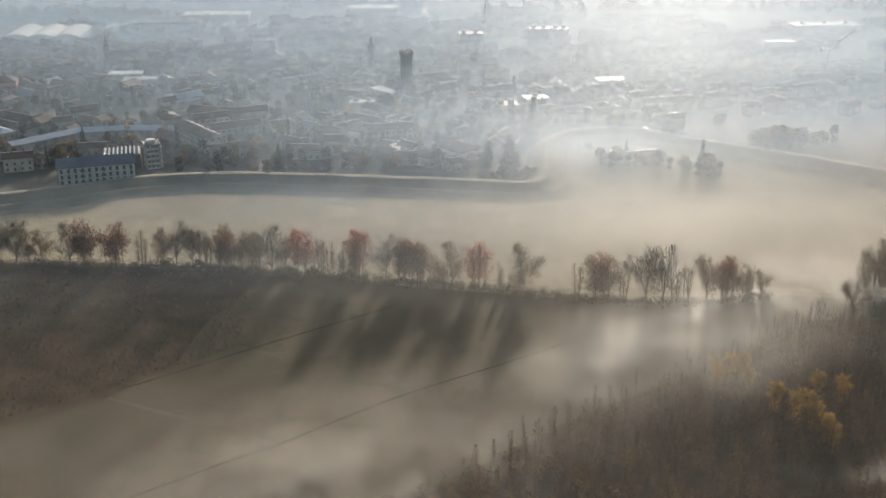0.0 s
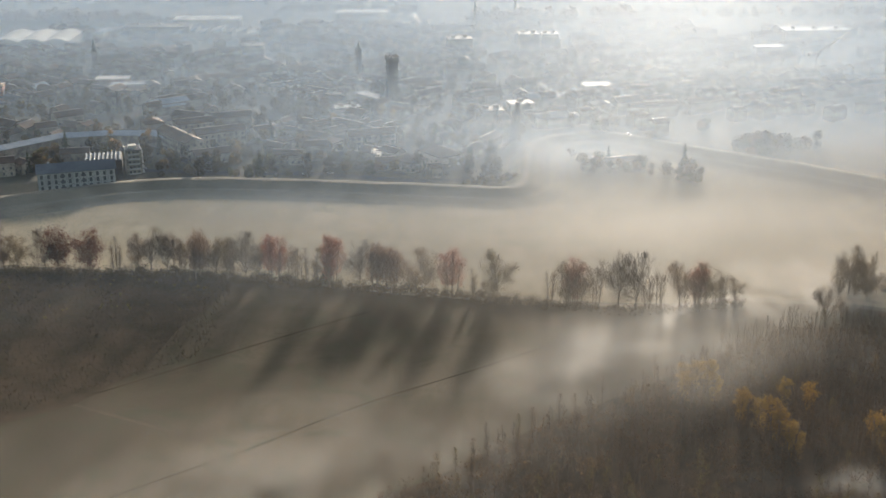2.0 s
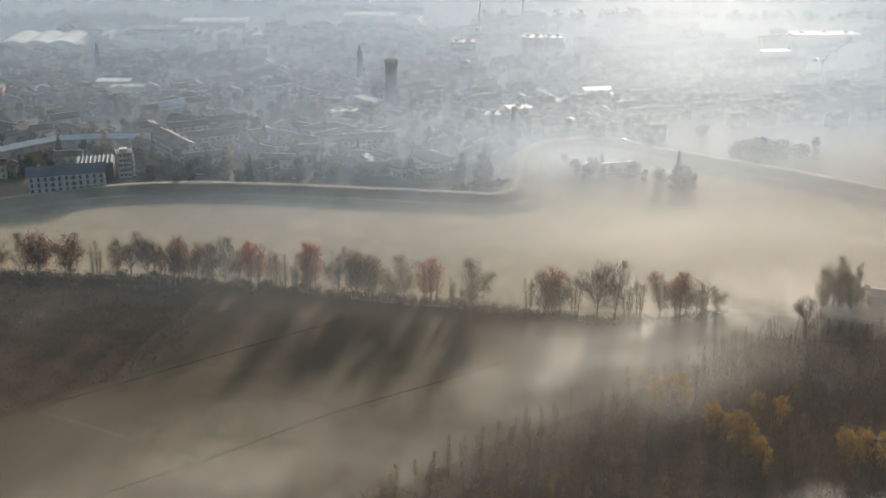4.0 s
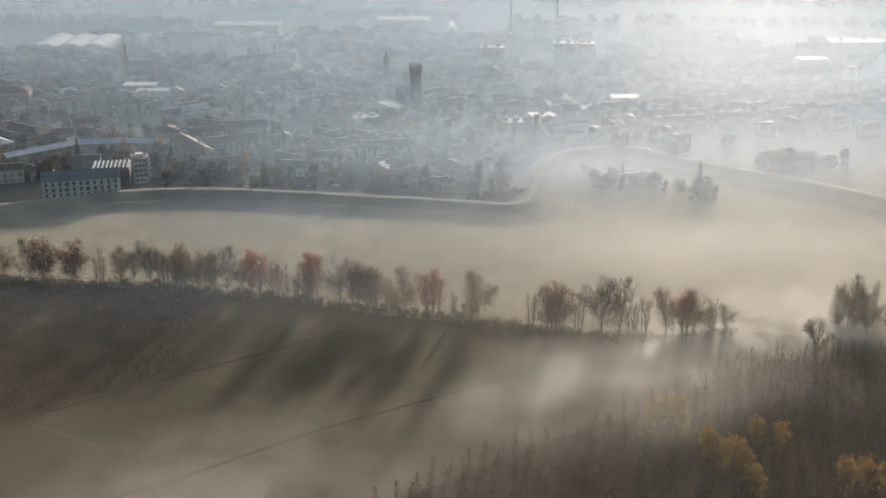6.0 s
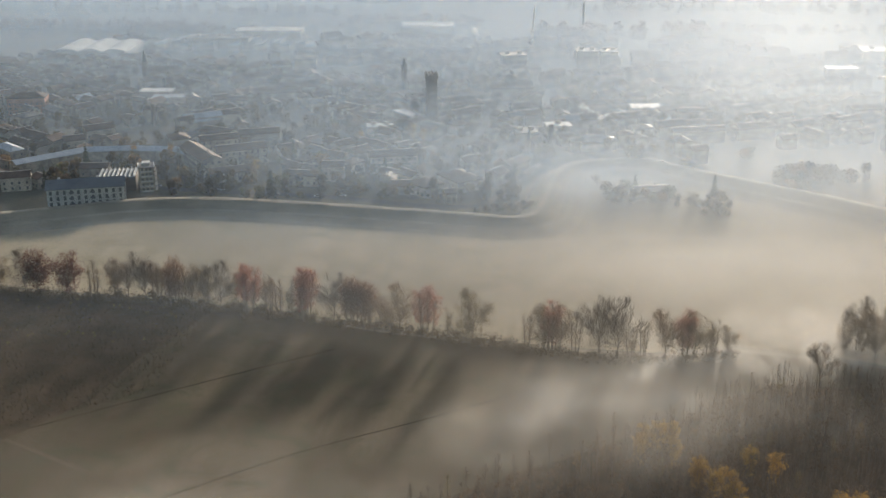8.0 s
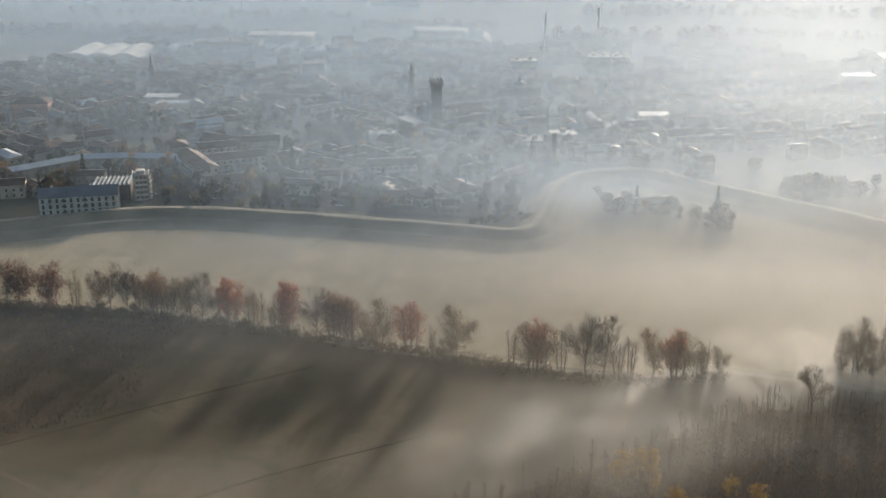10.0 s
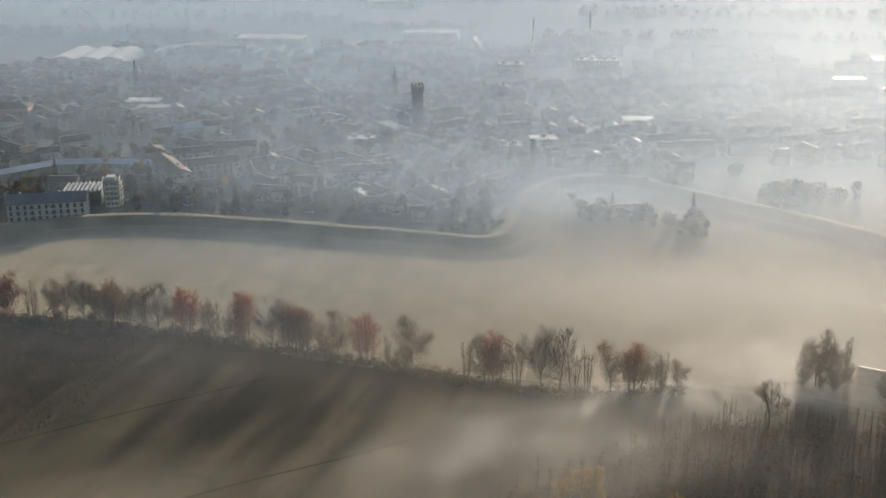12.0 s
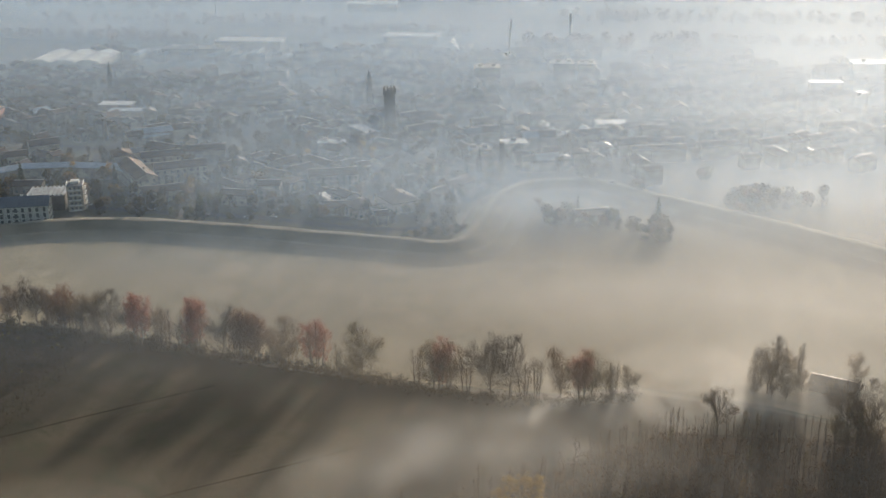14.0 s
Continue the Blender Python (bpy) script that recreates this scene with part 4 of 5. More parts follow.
def keep_tower():
    """The tall crenellated brick tower of the town."""
    root = tagged(new("crenellated_tower"), "tall square dark brick tower with battlements", "tower")
    root.matrix_basis = pose(-26, 832, 0, 0, 0, 12)
    bm = bmesh.new()
    block(bm, -3.7, -3.7, -0.3, 3.7, 3.7, 27.0)
    part("shaft", bm, M_STONE, root)
    bm = bmesh.new()
    block(bm, -4.3, -4.3, 27.0, 4.3, 4.3, 29.4)
    for k in range(8):
        block(bm, -4.2 + k * 1.05, -4.2, 26.3, -3.7 + k * 1.05, -3.7, 27.0)
    part("parapet", bm, M_STONE, root)
    for side in range(4):
        for i in range(4):
            bm = bmesh.new()
            block(bm, -0.6, -0.35, 0, 0.6, 0.35, 1.7)
            part("merlon", bm, M_STONE, root).matrix_basis = pose(0, 0, 0, 0, 0, 90 * side) @ pose(-3.3 + i * 2.2, -3.9, 29.4)
    for z in (9, 16, 22):
        bm = bmesh.new()
        block(bm, -0.4, -3.75, z, 0.4, -3.6, z + 1.6)
        part("slit_window", bm, M_GLASS, root)
    TAKEN.append((-26, 832, 9))


keep_tower()


def spire_church(x, y, turn, tower_h, spire_h, label, width=4.4, nave=(24, 11, 9)):
    root = tagged(new("church"), label, "church")
    root.matrix_basis = pose(x, y, 0, 0, 0, turn)
    w, d, h = nave
    bm = bmesh.new()
    gable_walls(bm, w, d, h, 3.2)
    bmesh.ops.translate(bm, vec=(w / 2 + width / 2, 0, 0), verts=bm.verts[:])
    part("nave", bm, M_WALL, root)
    bm = bmesh.new()
    gable_roof(bm, w, d, h, 3.2)
    bmesh.ops.translate(bm, vec=(w / 2 + width / 2, 0, 0), verts=bm.verts[:])
    part("roof", bm, M_ROOF, root)
    s = width / 2
    bm = bmesh.new()
    block(bm, -s, -s, -0.2, s, s, tower_h)
    block(bm, -s - 0.3, -s - 0.3, tower_h - 0.5, s + 0.3, s + 0.3, tower_h)
    part("bell_tower", bm, M_STONE, root)
    bm = bmesh.new()
    tube(bm, [(0, 0, tower_h), (0, 0, tower_h + spire_h * 0.4), (0, 0, tower_h + spire_h)], [s * 1.15, s * 0.62, 0.06], 8)
    part("spire", bm, M_LEAD, root)
    for k in range(4):
        bm = bmesh.new()
        block(bm, -0.5, -s - 0.05, tower_h - 3.6, 0.5, -s + 0.05, tower_h - 1.2)
        part("belfry_opening", bm, M_GLASS, root).matrix_basis = pose(0, 0, 0, 0, 0, 90 * k)
    TAKEN.append((x, y, 14))


spire_church(-265, 930, 15, 16, 11, "old church with a slender pointed spire")
spire_church(-55, 905, 40, 22, 6, "church with a slim square bell tower", 3.2)
spire_church(45, 740, 60, 10, 6, "small chapel with a pointed turret", 2.4, (12, 7, 6))


def domed_church():
    root = tagged(new("domed_church"), "large church with a dome and lantern", "church")
    root.matrix_basis = pose(26, 897, 0, 0, 0, 10)
    bm = bmesh.new()
    gable_walls(bm, 30, 14, 9, 3)
    part("nave", bm, M_WALL, root)
    bm = bmesh.new()
    gable_roof(bm, 30, 14, 9, 3)
    part("roof", bm, M_ROOF, root)
    bm = bmesh.new()
    tube(bm, [(0, 0, 8), (0, 0, 13)], [5.2, 5.2], 12)
    part("drum", bm, M_STONE, root)
    bm = bmesh.new()
    tube(bm, [(0, 0, 13 + 4.6 * math.sin(a * 0.1745)) for a in range(0, 9)], [5.3 * math.cos(a * 0.1745) for a in range(0, 9)], 16)
    part("dome", bm, M_LEAD, root)
    bm = bmesh.new()
    tube(bm, [(0, 0, 17.2), (0, 0, 19.2), (0, 0, 19.3), (0, 0, 20.8)], [0.8, 0.8, 1.0, 0.05], 8)
    part("lantern", bm, M_STONE, root)
    TAKEN.append((26, 897, 17))


domed_church()


def flat_block(x, y, turn, w, d, h, label, roof=None, wall=None, storeys=0, name="flat_roofed_building", housings=2):
    root = tagged(new(name), label, "building")
    root.matrix_basis = pose(x, y, 0, 0, 0, turn)
    bm = bmesh.new()
    block(bm, -w / 2, -d / 2, -0.2, w / 2, d / 2, h)
    part("wall", bm, wall or M_WALL, root)
    bm = bmesh.new()
    block(bm, -w / 2 - 0.3, -d / 2 - 0.3, h, w / 2 + 0.3, d / 2 + 0.3, h + 0.35)
    top = part("roof", bm, roof or M_WHITE, root)
    for k in range(housings):
        bm = bmesh.new()
        block(bm, -1.6, -1.4, 0, 1.6, 1.4, 2.0)
        part("roof_housing", bm, wall or M_WALL, root).location = (w * (k + 0.5) / housings - w / 2, d * 0.1, h + 0.35)
    for level in range(storeys):
        n = int(w / 4)
        for i in range(n):
            o = mesh_object("window", WINDOW, None, root)
            o.matrix_basis = pose((i + 0.5) / n * w - w / 2, -d / 2, 1 + 3.1 * level)
    TAKEN.append((x, y, max(w, d) * 0.55))


flat_block(82, 1014, 4, 17, 14, 15, "tall residential slab with rooftop housings", M_LEAD, storeys=4, name="residential_tower")
flat_block(100, 1016, 4, 14, 14, 14.5, "tall residential slab with a flat roof", M_LEAD, storeys=4, name="residential_tower")
flat_block(23, 985, 10, 20, 14, 16, "high block of flats with stepped roof", M_LEAD, storeys=4, name="residential_tower")
flat_block(-54, 780, 8, 17, 9, 6, "low building with a bright flat white roof")
flat_block(-40, 815, -50, 26, 9, 6, "long low building with pale sheet roof", M_SHEET, housings=0)
flat_block(121, 846, 5, 20, 12, 7, "low building with white flat roof", housings=0)
flat_block(88, 815, 12, 14, 12, 6, "small building with white roof", housings=1)
flat_block(62, 780, 15, 16, 12, 9, "flat-roofed building with white parapet", housings=1, storeys=2)
flat_block(42, 765, 15, 14, 12, 8, "flat-roofed building beside a road", M_LEAD, storeys=2)
flat_block(-235, 870, 5, 24, 12, 7, "low building with a bright white flat roof", housings=0)
flat_block(-218, 850, 8, 26, 10, 7, "low building with a pale blue sheet roof", M_SHEET, housings=0)
flat_block(-250, 1085, 2, 58, 20, 10, "wide grey public building with a flat roof", M_LEAD, housings=3)
flat_block(-215, 1135, 2, 62, 22, 9, "long warehouse with white roof", housings=0, name="warehouse")
flat_block(-70, 1180, 2, 50, 22, 8, "far warehouse with white roof", housings=0, name="warehouse")
flat_block(-150, 1390, 5, 55, 25, 9, "far warehouse with pale roof", housings=0, name="warehouse")
flat_block(282, 990, 4, 24, 10, 8, "low factory with pale sheet roof", M_SHEET, housings=0, name="warehouse")
flat_block(345, 1075, 3, 60, 18, 8, "long factory with pale roof", M_SHEET, housings=3, name="warehouse")
flat_block(460, 1130, 3, 70, 20, 8, "wide warehouse with pale roof", M_SHEET, housings=3, name="warehouse")
flat_block(395, 905, -12, 44, 12, 6, "low shed with grey sheet roof", M_LEAD, housings=0, name="warehouse")
flat_block(-150, 995, 6, 18, 14, 9, "square building with roof housing", M_LEAD, housings=1)



def sawtooth_factory():
    root = tagged(new("factory_hall"), "factory hall with three arched pale sheet roofs", "factory")
    root.matrix_basis = pose(-345, 1040, 0, 0, 0, 3)
    bm = bmesh.new()
    block(bm, -32, -26, -0.2, 32, 26, 8)
    part("wall", bm, M_WHITE, root)
    for k in range(3):
        bm = bmesh.new()
        x0, n = -32 + k * 21.33, 8
        rows = [[bm.verts.new((x0 + 21.0 * i / n, yy, 8 + 2.6 * math.sin(math.pi * i / n) + 0.02)) for i in range(n + 1)] for yy in (-26.4, 26.4)]
        for i in range(n):
            bm.faces.new((rows[0][i], rows[0][i + 1], rows[1][i + 1], rows[1][i]))
        bm.faces.new(rows[0][::-1])
        bm.faces.new(rows[1])
        part("roof", bm, M_WHITE, root, "arched pale sheet roof")
    TAKEN.append((-345, 1040, 40))
    for k in range(14):
        x, y = -300 + k * 11.5, 1075 + (k % 2) * 14
        shed = tagged(new("factory_bay"), "small factory bay with slanting glazed roof", "factory", "factory bays")
        shed.matrix_basis = pose(x, y, 0)
        bm = bmesh.new()
        block(bm, -5, -12, -0.2, 5, 12, 6)
        part("wall", bm, M_WALL, shed)
        bm = bmesh.new()
        v = [bm.verts.new(p) for p in ((-5, -12, 6.02), (5, -12, 6.02), (5, 12, 6.02), (-5, 12, 6.02), (5, -12, 8.5), (5, 12, 8.5))]
        for f in ((0, 1, 4), (2, 3, 5), (1, 2, 5, 4), (3, 0, 4, 5), (3, 2, 1, 0)):
            bm.faces.new([v[i] for i in f])
        part("roof", bm, M_SKYLIGHT if k % 3 else M_SHEET, shed)
    TAKEN.append((-230, 1085, 75))


sawtooth_factory()


def tower_crane(x, y, mast_h, jib, turn, label):
    root = tagged(new("tower_crane"), label, "crane")
    root.matrix_basis = pose(x, y, 0, 0, 0, turn)
    bm = bmesh.new()
    for a, b in ((-0.6, -0.6), (0.6, -0.6), (0.6, 0.6), (-0.6, 0.6)):
        tube(bm, [(a, b, -0.1), (a, b, mast_h)], [0.13, 0.13], 4)
    for k in range(int(mast_h / 1.6)):
        s = 1 if k % 2 else -1
        tube(bm, [(-0.6 * s, -0.6, k * 1.6), (0.6 * s, -0.6, k * 1.6 + 1.6)], [0.07, 0.07], 4)
        tube(bm, [(-0.6 * s, 0.6, k * 1.6), (0.6 * s, 0.6, k * 1.6 + 1.6)], [0.07, 0.07], 4)
    part("mast", bm, M_STEEL, root)
    up = math.tan(radians(jib[1]))
    bm = bmesh.new()
    for b, z in ((-0.5, 0), (0.5, 0), (0, 0.9)):
        tube(bm, [(0, b, mast_h + z), (jib[0], b, mast_h + z + jib[0] * up)], [0.12, 0.1], 4)
    part("jib", bm, M_STEEL, root)
    bm = bmesh.new()
    block(bm, -7, -0.6, mast_h - 0.2, 0, 0.6, mast_h + 0.2)
    block(bm, -7, -1.0, mast_h - 1.8, -5, 1.0, mast_h + 0.8)
    part("counterweight", bm, M_STEEL, root)
    bm = bmesh.new()
    block(bm, 0.3, -1.5, mast_h - 1.6, 1.9, -0.4, mast_h + 0.6)
    part("cab", bm, M_PALE, root)


tower_crane(36, 1028, 20, (9, 70), 80, "steel tower crane with raised jib")
tower_crane(296, 905, 18, (22, 32), 10, "steel tower crane with a slanting jib")


def pole(x, y, h, label, z=0.0, r=0.12, name="utility_pole"):
    root = tagged(new(name), label, "pole")
    root.matrix_basis = pose(x, y, z)
    bm = bmesh.new()
    tube(bm, [(0, 0, -0.2), (0, 0, h)], [r, r * 0.7], 6)
    part("shaft", bm, M_STEEL, root)
    bm = bmesh.new()
    block(bm, -0.9, -0.06, h - 0.8, 0.9, 0.06, h - 0.65)
    part("crossarm", bm, M_STEEL, root)


pole(79, 667, 12, "tall thin pole in a misty field")
pole(-300, 1290, 30, "tall thin aerial mast among far trees", r=0.5, name="aerial_mast")
pole(80, 1180, 30, "tall thin tower in far haze", r=1.4, name="aerial_mast")

# --- farm in the bend of the levee
house(113, 656, 15, 18, 9, 4.0, label="old farmhouse with tiled roof among trees", name="farmhouse")
house(95, 652, 70, 12, 8, 4.0, label="small farm outbuilding with tiled roof", name="farm_outbuilding", chimney=False)
rng = random.Random(8)
for x, y, kind, v, s in ((92, 648, "round_tree", 0, 0.8), (98, 645, "round_tree", 1, 0.85), (104, 643, "round_tree", 2, 0.7), (100, 660, "round_tree", 0, 0.9), (106, 662, "conifer", 0, 0.7),
                         (110, 647, "round_tree", 1, 0.7), (114, 645, "round_tree", 0, 0.65), (121, 648, "round_tree", 2, 0.75), (124, 655, "round_tree", 0, 0.8), (95, 643, "round_tree", 2, 0.8), (90, 655, "round_tree", 1, 0.8), (146, 630, "round_tree", 1, 0.85), (152, 628, "round_tree", 2, 0.7), (85, 668, "bare_tree", 0, 0.5), (119, 643, "round_tree", 1, 0.65), (127, 640, "round_tree", 2, 0.6), (137, 640, "round_tree", 0, 0.75), (144, 636, "round_tree", 2, 0.9),
                         (147, 648, "conifer", 1, 1.0), (150, 640, "round_tree", 1, 0.85), (140, 627, "round_tree", 2, 0.7), (148, 624, "round_tree", 0, 0.8), (133, 632, "bare_tree", 1, 0.6),
                         (107, 724, "round_tree", 0, 1.15), (112, 726, "round_tree", 2, 0.95), (55, 717, "conifer", 0, 0.9), (58, 712, "round_tree", 2, 0.9), (52, 722, "round_tree", 0, 0.9)):
    tree(kind, v, x, y, s, WORDS[kind].replace("among houses", "beside a misty field"), rng.uniform(0, 6.28))
for _ in range(26):
    tree("round_tree", rng.randrange(3), 200 + rng.gauss(0, 14), 690 + rng.gauss(0, 8), rng.uniform(0.75, 1.15), "tree in a misty grove behind the levee", rng.uniform(0, 6.28), "misty grove")
for k in range(16):
    tree("round_tree", k, 22 + k * 2.2, 617 + k * 0.9 + rng.gauss(0, 1), rng.uniform(0.35, 0.5), "clipped hedge tree behind the levee", rng.uniform(0, 6.28), "hedge by the levee")

house(205, 466, -22, 16, 8, 3.5, label="long dark barn with a glint-pale roof ridge in mist", name="barn", chimney=False, wall=M_STONE, roof=M_STONE, category="barn")

# --- the larger houses that stand out in the town: x, y, turn, length, depth, height, hipped
for x, y, turn, w, d, h, hip in ((-147, 690, -53, 40, 12, 10, 0), (-126, 702, 28, 30, 11, 10, 0), (-146, 724, 26, 23, 10, 10, 0), (-152, 745, -21, 22, 11, 9, 0), (-126, 745, 19, 25, 10, 9, 0), (-124, 667, 27, 22, 10, 6, 0),
                                 (-64, 674, 6, 12, 9, 9, 0), (-79, 664, -4, 17, 9, 6, 0), (-33, 696, 16, 28, 11, 10, 0), (-9, 652, -41, 16, 14, 6, 1), (9, 666, -53, 22, 16, 6, 1), (6, 637, 22, 6, 7, 6, 0), (-232, 747, 37, 18, 11, 9, 0),
                                 (-238, 722, 30, 12, 10, 8, 0), (-22, 652, 6, 11, 9, 5, 0), (-238, 640, 20, 16, 10, 8, 0), (-262, 632, 40, 16, 10, 7, 0), (-312, 820, 12, 26, 14, 12, 1), (-205, 672, 10, 16, 9, 5, 0)):
    house(x, y, turn, w, d, h, bool(hip), True, wall=M_BRICKRED if x < -300 else None, label="large plastered town building with a tiled roof" if w > 19 else "plastered house with tiled roof behind the levee", group="larger houses", name="town_building" if w > 19 else "house")
    TAKEN.append((x, y, max(w, d) * 0.5))
rng = random.Random(17)
GARDEN = ((-188, 674), (-184, 679), (-212, 677), (-196, 690), (-221, 684), (-200, 684), (-190, 695), (-169, 693), (-158, 683), (-146, 668), (-148, 659), (-139, 664), (-113, 686), (-111, 669), (-120, 656),
          (-104, 678), (-72, 662), (-80, 655), (-44, 654), (-44, 684), (-50, 678), (-37, 661), (-28, 682), (-4, 645), (20, 662), (50, 823), (52, 747), (50, 741), (137, 705), (140, 700), (177, 736), (174, 733), (-6, 741),
          (-129, 656), (-60, 662), (-52, 653), (-95, 656), (-109, 653), (-66, 648), (-30, 643), (-16, 641), (26, 640), (-92, 784), (-83, 777), (-77, 798), (-88, 792), (-70, 790), (-76, 782), (-98, 780), (30, 690), (22, 700), (38, 720))
for k, (x, y) in enumerate(GARDEN):
    kind = "conifer" if k in (25, 2, 8) else "round_tree"
    tree(kind, k, x, y, rng.uniform(0.65, 1.0) * (1.15 if kind == "conifer" else 1.0), WORDS[kind], rng.uniform(0, 6.28), "trees of the town")
    TAKEN.append((x, y, 3.5))
for x, y, s in ((-110, 676, 0.7), (-192, 701, 0.75), (-168, 699, 0.8), (-60, 742, 0.8), (-30, 760, 0.9), (-22, 752, 0.8), (-118, 690, 0.6)):
    tree("golden_tree", int(x), x, y, s, "garden tree with orange autumn leaves among houses", rng.uniform(0, 6.28), "trees of the town")
    TAKEN.append((x, y, 3.0))
tree("column_tree", 0, 0, 635, 0.55, WORDS["column_tree"] + " beside a house", 0.0)


def brick_chimney(x, y, h):
    root = tagged(new("factory_chimney"), "tall dark square brick chimney stack", "chimney")
    root.matrix_basis = pose(x, y, 0, 0, 0, 20)
    bm = bmesh.new()
    tube(bm, [(0, 0, -0.2), (0, 0, h)], [1.9, 1.5], 8)
    part("stack", bm, M_STONE, root)
    bm = bmesh.new()
    tube(bm, [(0, 0, h - 0.9), (0, 0, h + 0.2)], [1.8, 1.8], 8)
    part("rim", bm, M_STONE, root)
    TAKEN.append((x, y, 4))


brick_chimney(-210, 790, 15)
brick_chimney(58, 745, 17)

# --- streets and parked cars
STREETS = [[(-16, 640), (-9, 658), (-2, 702), (3, 738), (11, 779), (20, 840), (40, 930), (60, 1040)], [(-300, 640), (-225, 655), (-130, 645), (-60, 640), (0, 628), (34, 640), (47, 700), (56, 720), (92, 727), (150, 712), (230, 665), (330, 590)],
           [(-330, 800), (-240, 775), (-170, 765), (-90, 755), (3, 738), (90, 735)], [(-180, 660), (-190, 720), (-200, 765), (-190, 850), (-200, 960), (-180, 1060)]]
for pts in STREETS:
    line = smooth_line(pts, 8.0)
    tagged(ribbon("road", line, [(3.0, 0.06), (1.5, 0.1), (-1.5, 0.1), (-3.0, 0.06)], M_ASPHALT), "narrow asphalt street through the town", "road")
    for p in line:
        TAKEN.append((p.x, p.y, 2.0))


def car_meshes():
    made = []
    bm = bmesh.new()
    v = block(bm, -2.1, -0.85, 0.35, 2.1, 0.85, 0.95)
    bmesh.ops.bevel(bm, geom=bm.edges[:], offset=0.12, segments=2, affect="EDGES")
    made.append(("body", bm, M_CAR))
    bm = bmesh.new()
    v = block(bm, -1.3, -0.75, 0.93, 1.1, 0.75, 1.5)
    for a in v:
        if a.co.z > 1.2:
            a.co.x, a.co.y = a.co.x * 0.66, a.co.y * 0.84
    made.append(("cabin", bm, M_GLASS))
    bm = bmesh.new()
    block(bm, -0.84, -0.6, 1.5, 0.7, 0.6, 1.54)
    made.append(("roof_panel", bm, M_CAR))
    wheel = bmesh.new()
    tube(wheel, [(0, -0.1, 0), (0, 0.1, 0)], [0.32, 0.32], 10)
    made.append(("wheel", wheel, M_TYRE))
    out = []
    for name, bm, mat in made:
        data = bpy.data.meshes.new(name)
        bm.to_mesh(data)
        bm.free()
        data.materials.append(mat)
        out.append((name, data))
    return out


CAR = car_meshes()


def car(x, y, turn, z=0.1, label="parked car beside a town street"):
    root = tagged(new("car"), label, "car", "parked cars")
    root.matrix_basis = pose(x, y, z, 0, 0, turn)
    for name, data in CAR[:3]:
        mesh_object(name, data, None, root)
    for a in (-1.3, 1.3):
        for b in (-0.78, 0.78):
            mesh_object("wheel", CAR[3][1], None, root).location = (a, b, 0.32)


for pts in STREETS[:2]:
    line = smooth_line(pts, 6.0)
    for p, q in zip(line, line[1:]):
        if rng.random() < 0.22 and p.y > 636 and p.x < 110:
            way = (q - p).normalized()
            side = rng.choice((-2.1, 2.1))
            car(p.x + way.y * side, p.y - way.x * side, math.degrees(math.atan2(way.y, way.x)) + rng.gauss(0, 3))
for k in range(9):
    car(44 + k * 1.1 + rng.gauss(0, 0.3), 690 + k * 3.2, 20 + rng.gauss(0, 6), 0.05, "parked car in a lot below the levee")
car(124, 707, -38, 5.16, "small car on the levee track")


# --- chimney smoke
def smoke_material():
    n = Net("chimney_smoke")
    d = n.node("ShaderNodeBsdfDiffuse", Color=(0.9, 0.88, 0.85, 1.0))
    t = n.node("ShaderNodeBsdfTranslucent", Color=(0.9, 0.88, 0.85, 1.0))
    m = n.node("ShaderNodeMixShader", Fac=0.5)
    n.tree.links.new(d.outputs[0], m.inputs[1])
    n.tree.links.new(t.outputs[0], m.inputs[2])
    f = n.node("ShaderNodeMixShader", Fac=n.ramp(n.noise(0.5, 4.0), 0.4, 0.62, 0.04, 0.42))
    n.tree.links.new(n.node("ShaderNodeBsdfTransparent").outputs[0], f.inputs[1])
    n.tree.links.new(m.outputs[0], f.inputs[2])
    return n.done(f.outputs[0])


M_SMOKE = smoke_material()


def smoke(x, y, z, length, rise):
    bm = bmesh.new()
    for k in range(6):
        f = k / 5
        made = bmesh.ops.create_icosphere(bm, subdivisions=2, radius=0.5 + 1.5 * f)
        c = Vector((-length * f ** 1.2 + rng.gauss(0, 0.4), rng.gauss(0, 0.5), rise * f))
        for v in made["verts"]:
            v.co = c + v.co * (1 + 0.5 * noise.noise(v.co * 0.9 + c))
    ob = mesh_object("chimney_smoke", bm, M_SMOKE)
    ob.data.shade_smooth()
    ob.location = (x, y, z)
    return tagged(ob, "wisp of pale smoke drifting from a chimney", "smoke", kind="stuff")


smoke(87, 812, 8, 9, 6)
smoke(-11, 1084, 10, 6, 9)
smoke(-24, 652, 7.5, 4, 3)
smoke(98, 808, 7, 3, 2)

# --- levee side of x: inside the field or outside


def beyond_levee(x, y, gap):
    best = min(crest, key=lambda p: (p.x - x) ** 2 + (p.y - y) ** 2)
    k = crest.index(best)
    way = crest[min(k + 1, len(crest) - 1)] - crest[max(k - 1, 0)]
    left = way.x * (y - best.y) - way.y * (x - best.x)
    return left > 0 and math.hypot(x - best.x, y - best.y) > gap


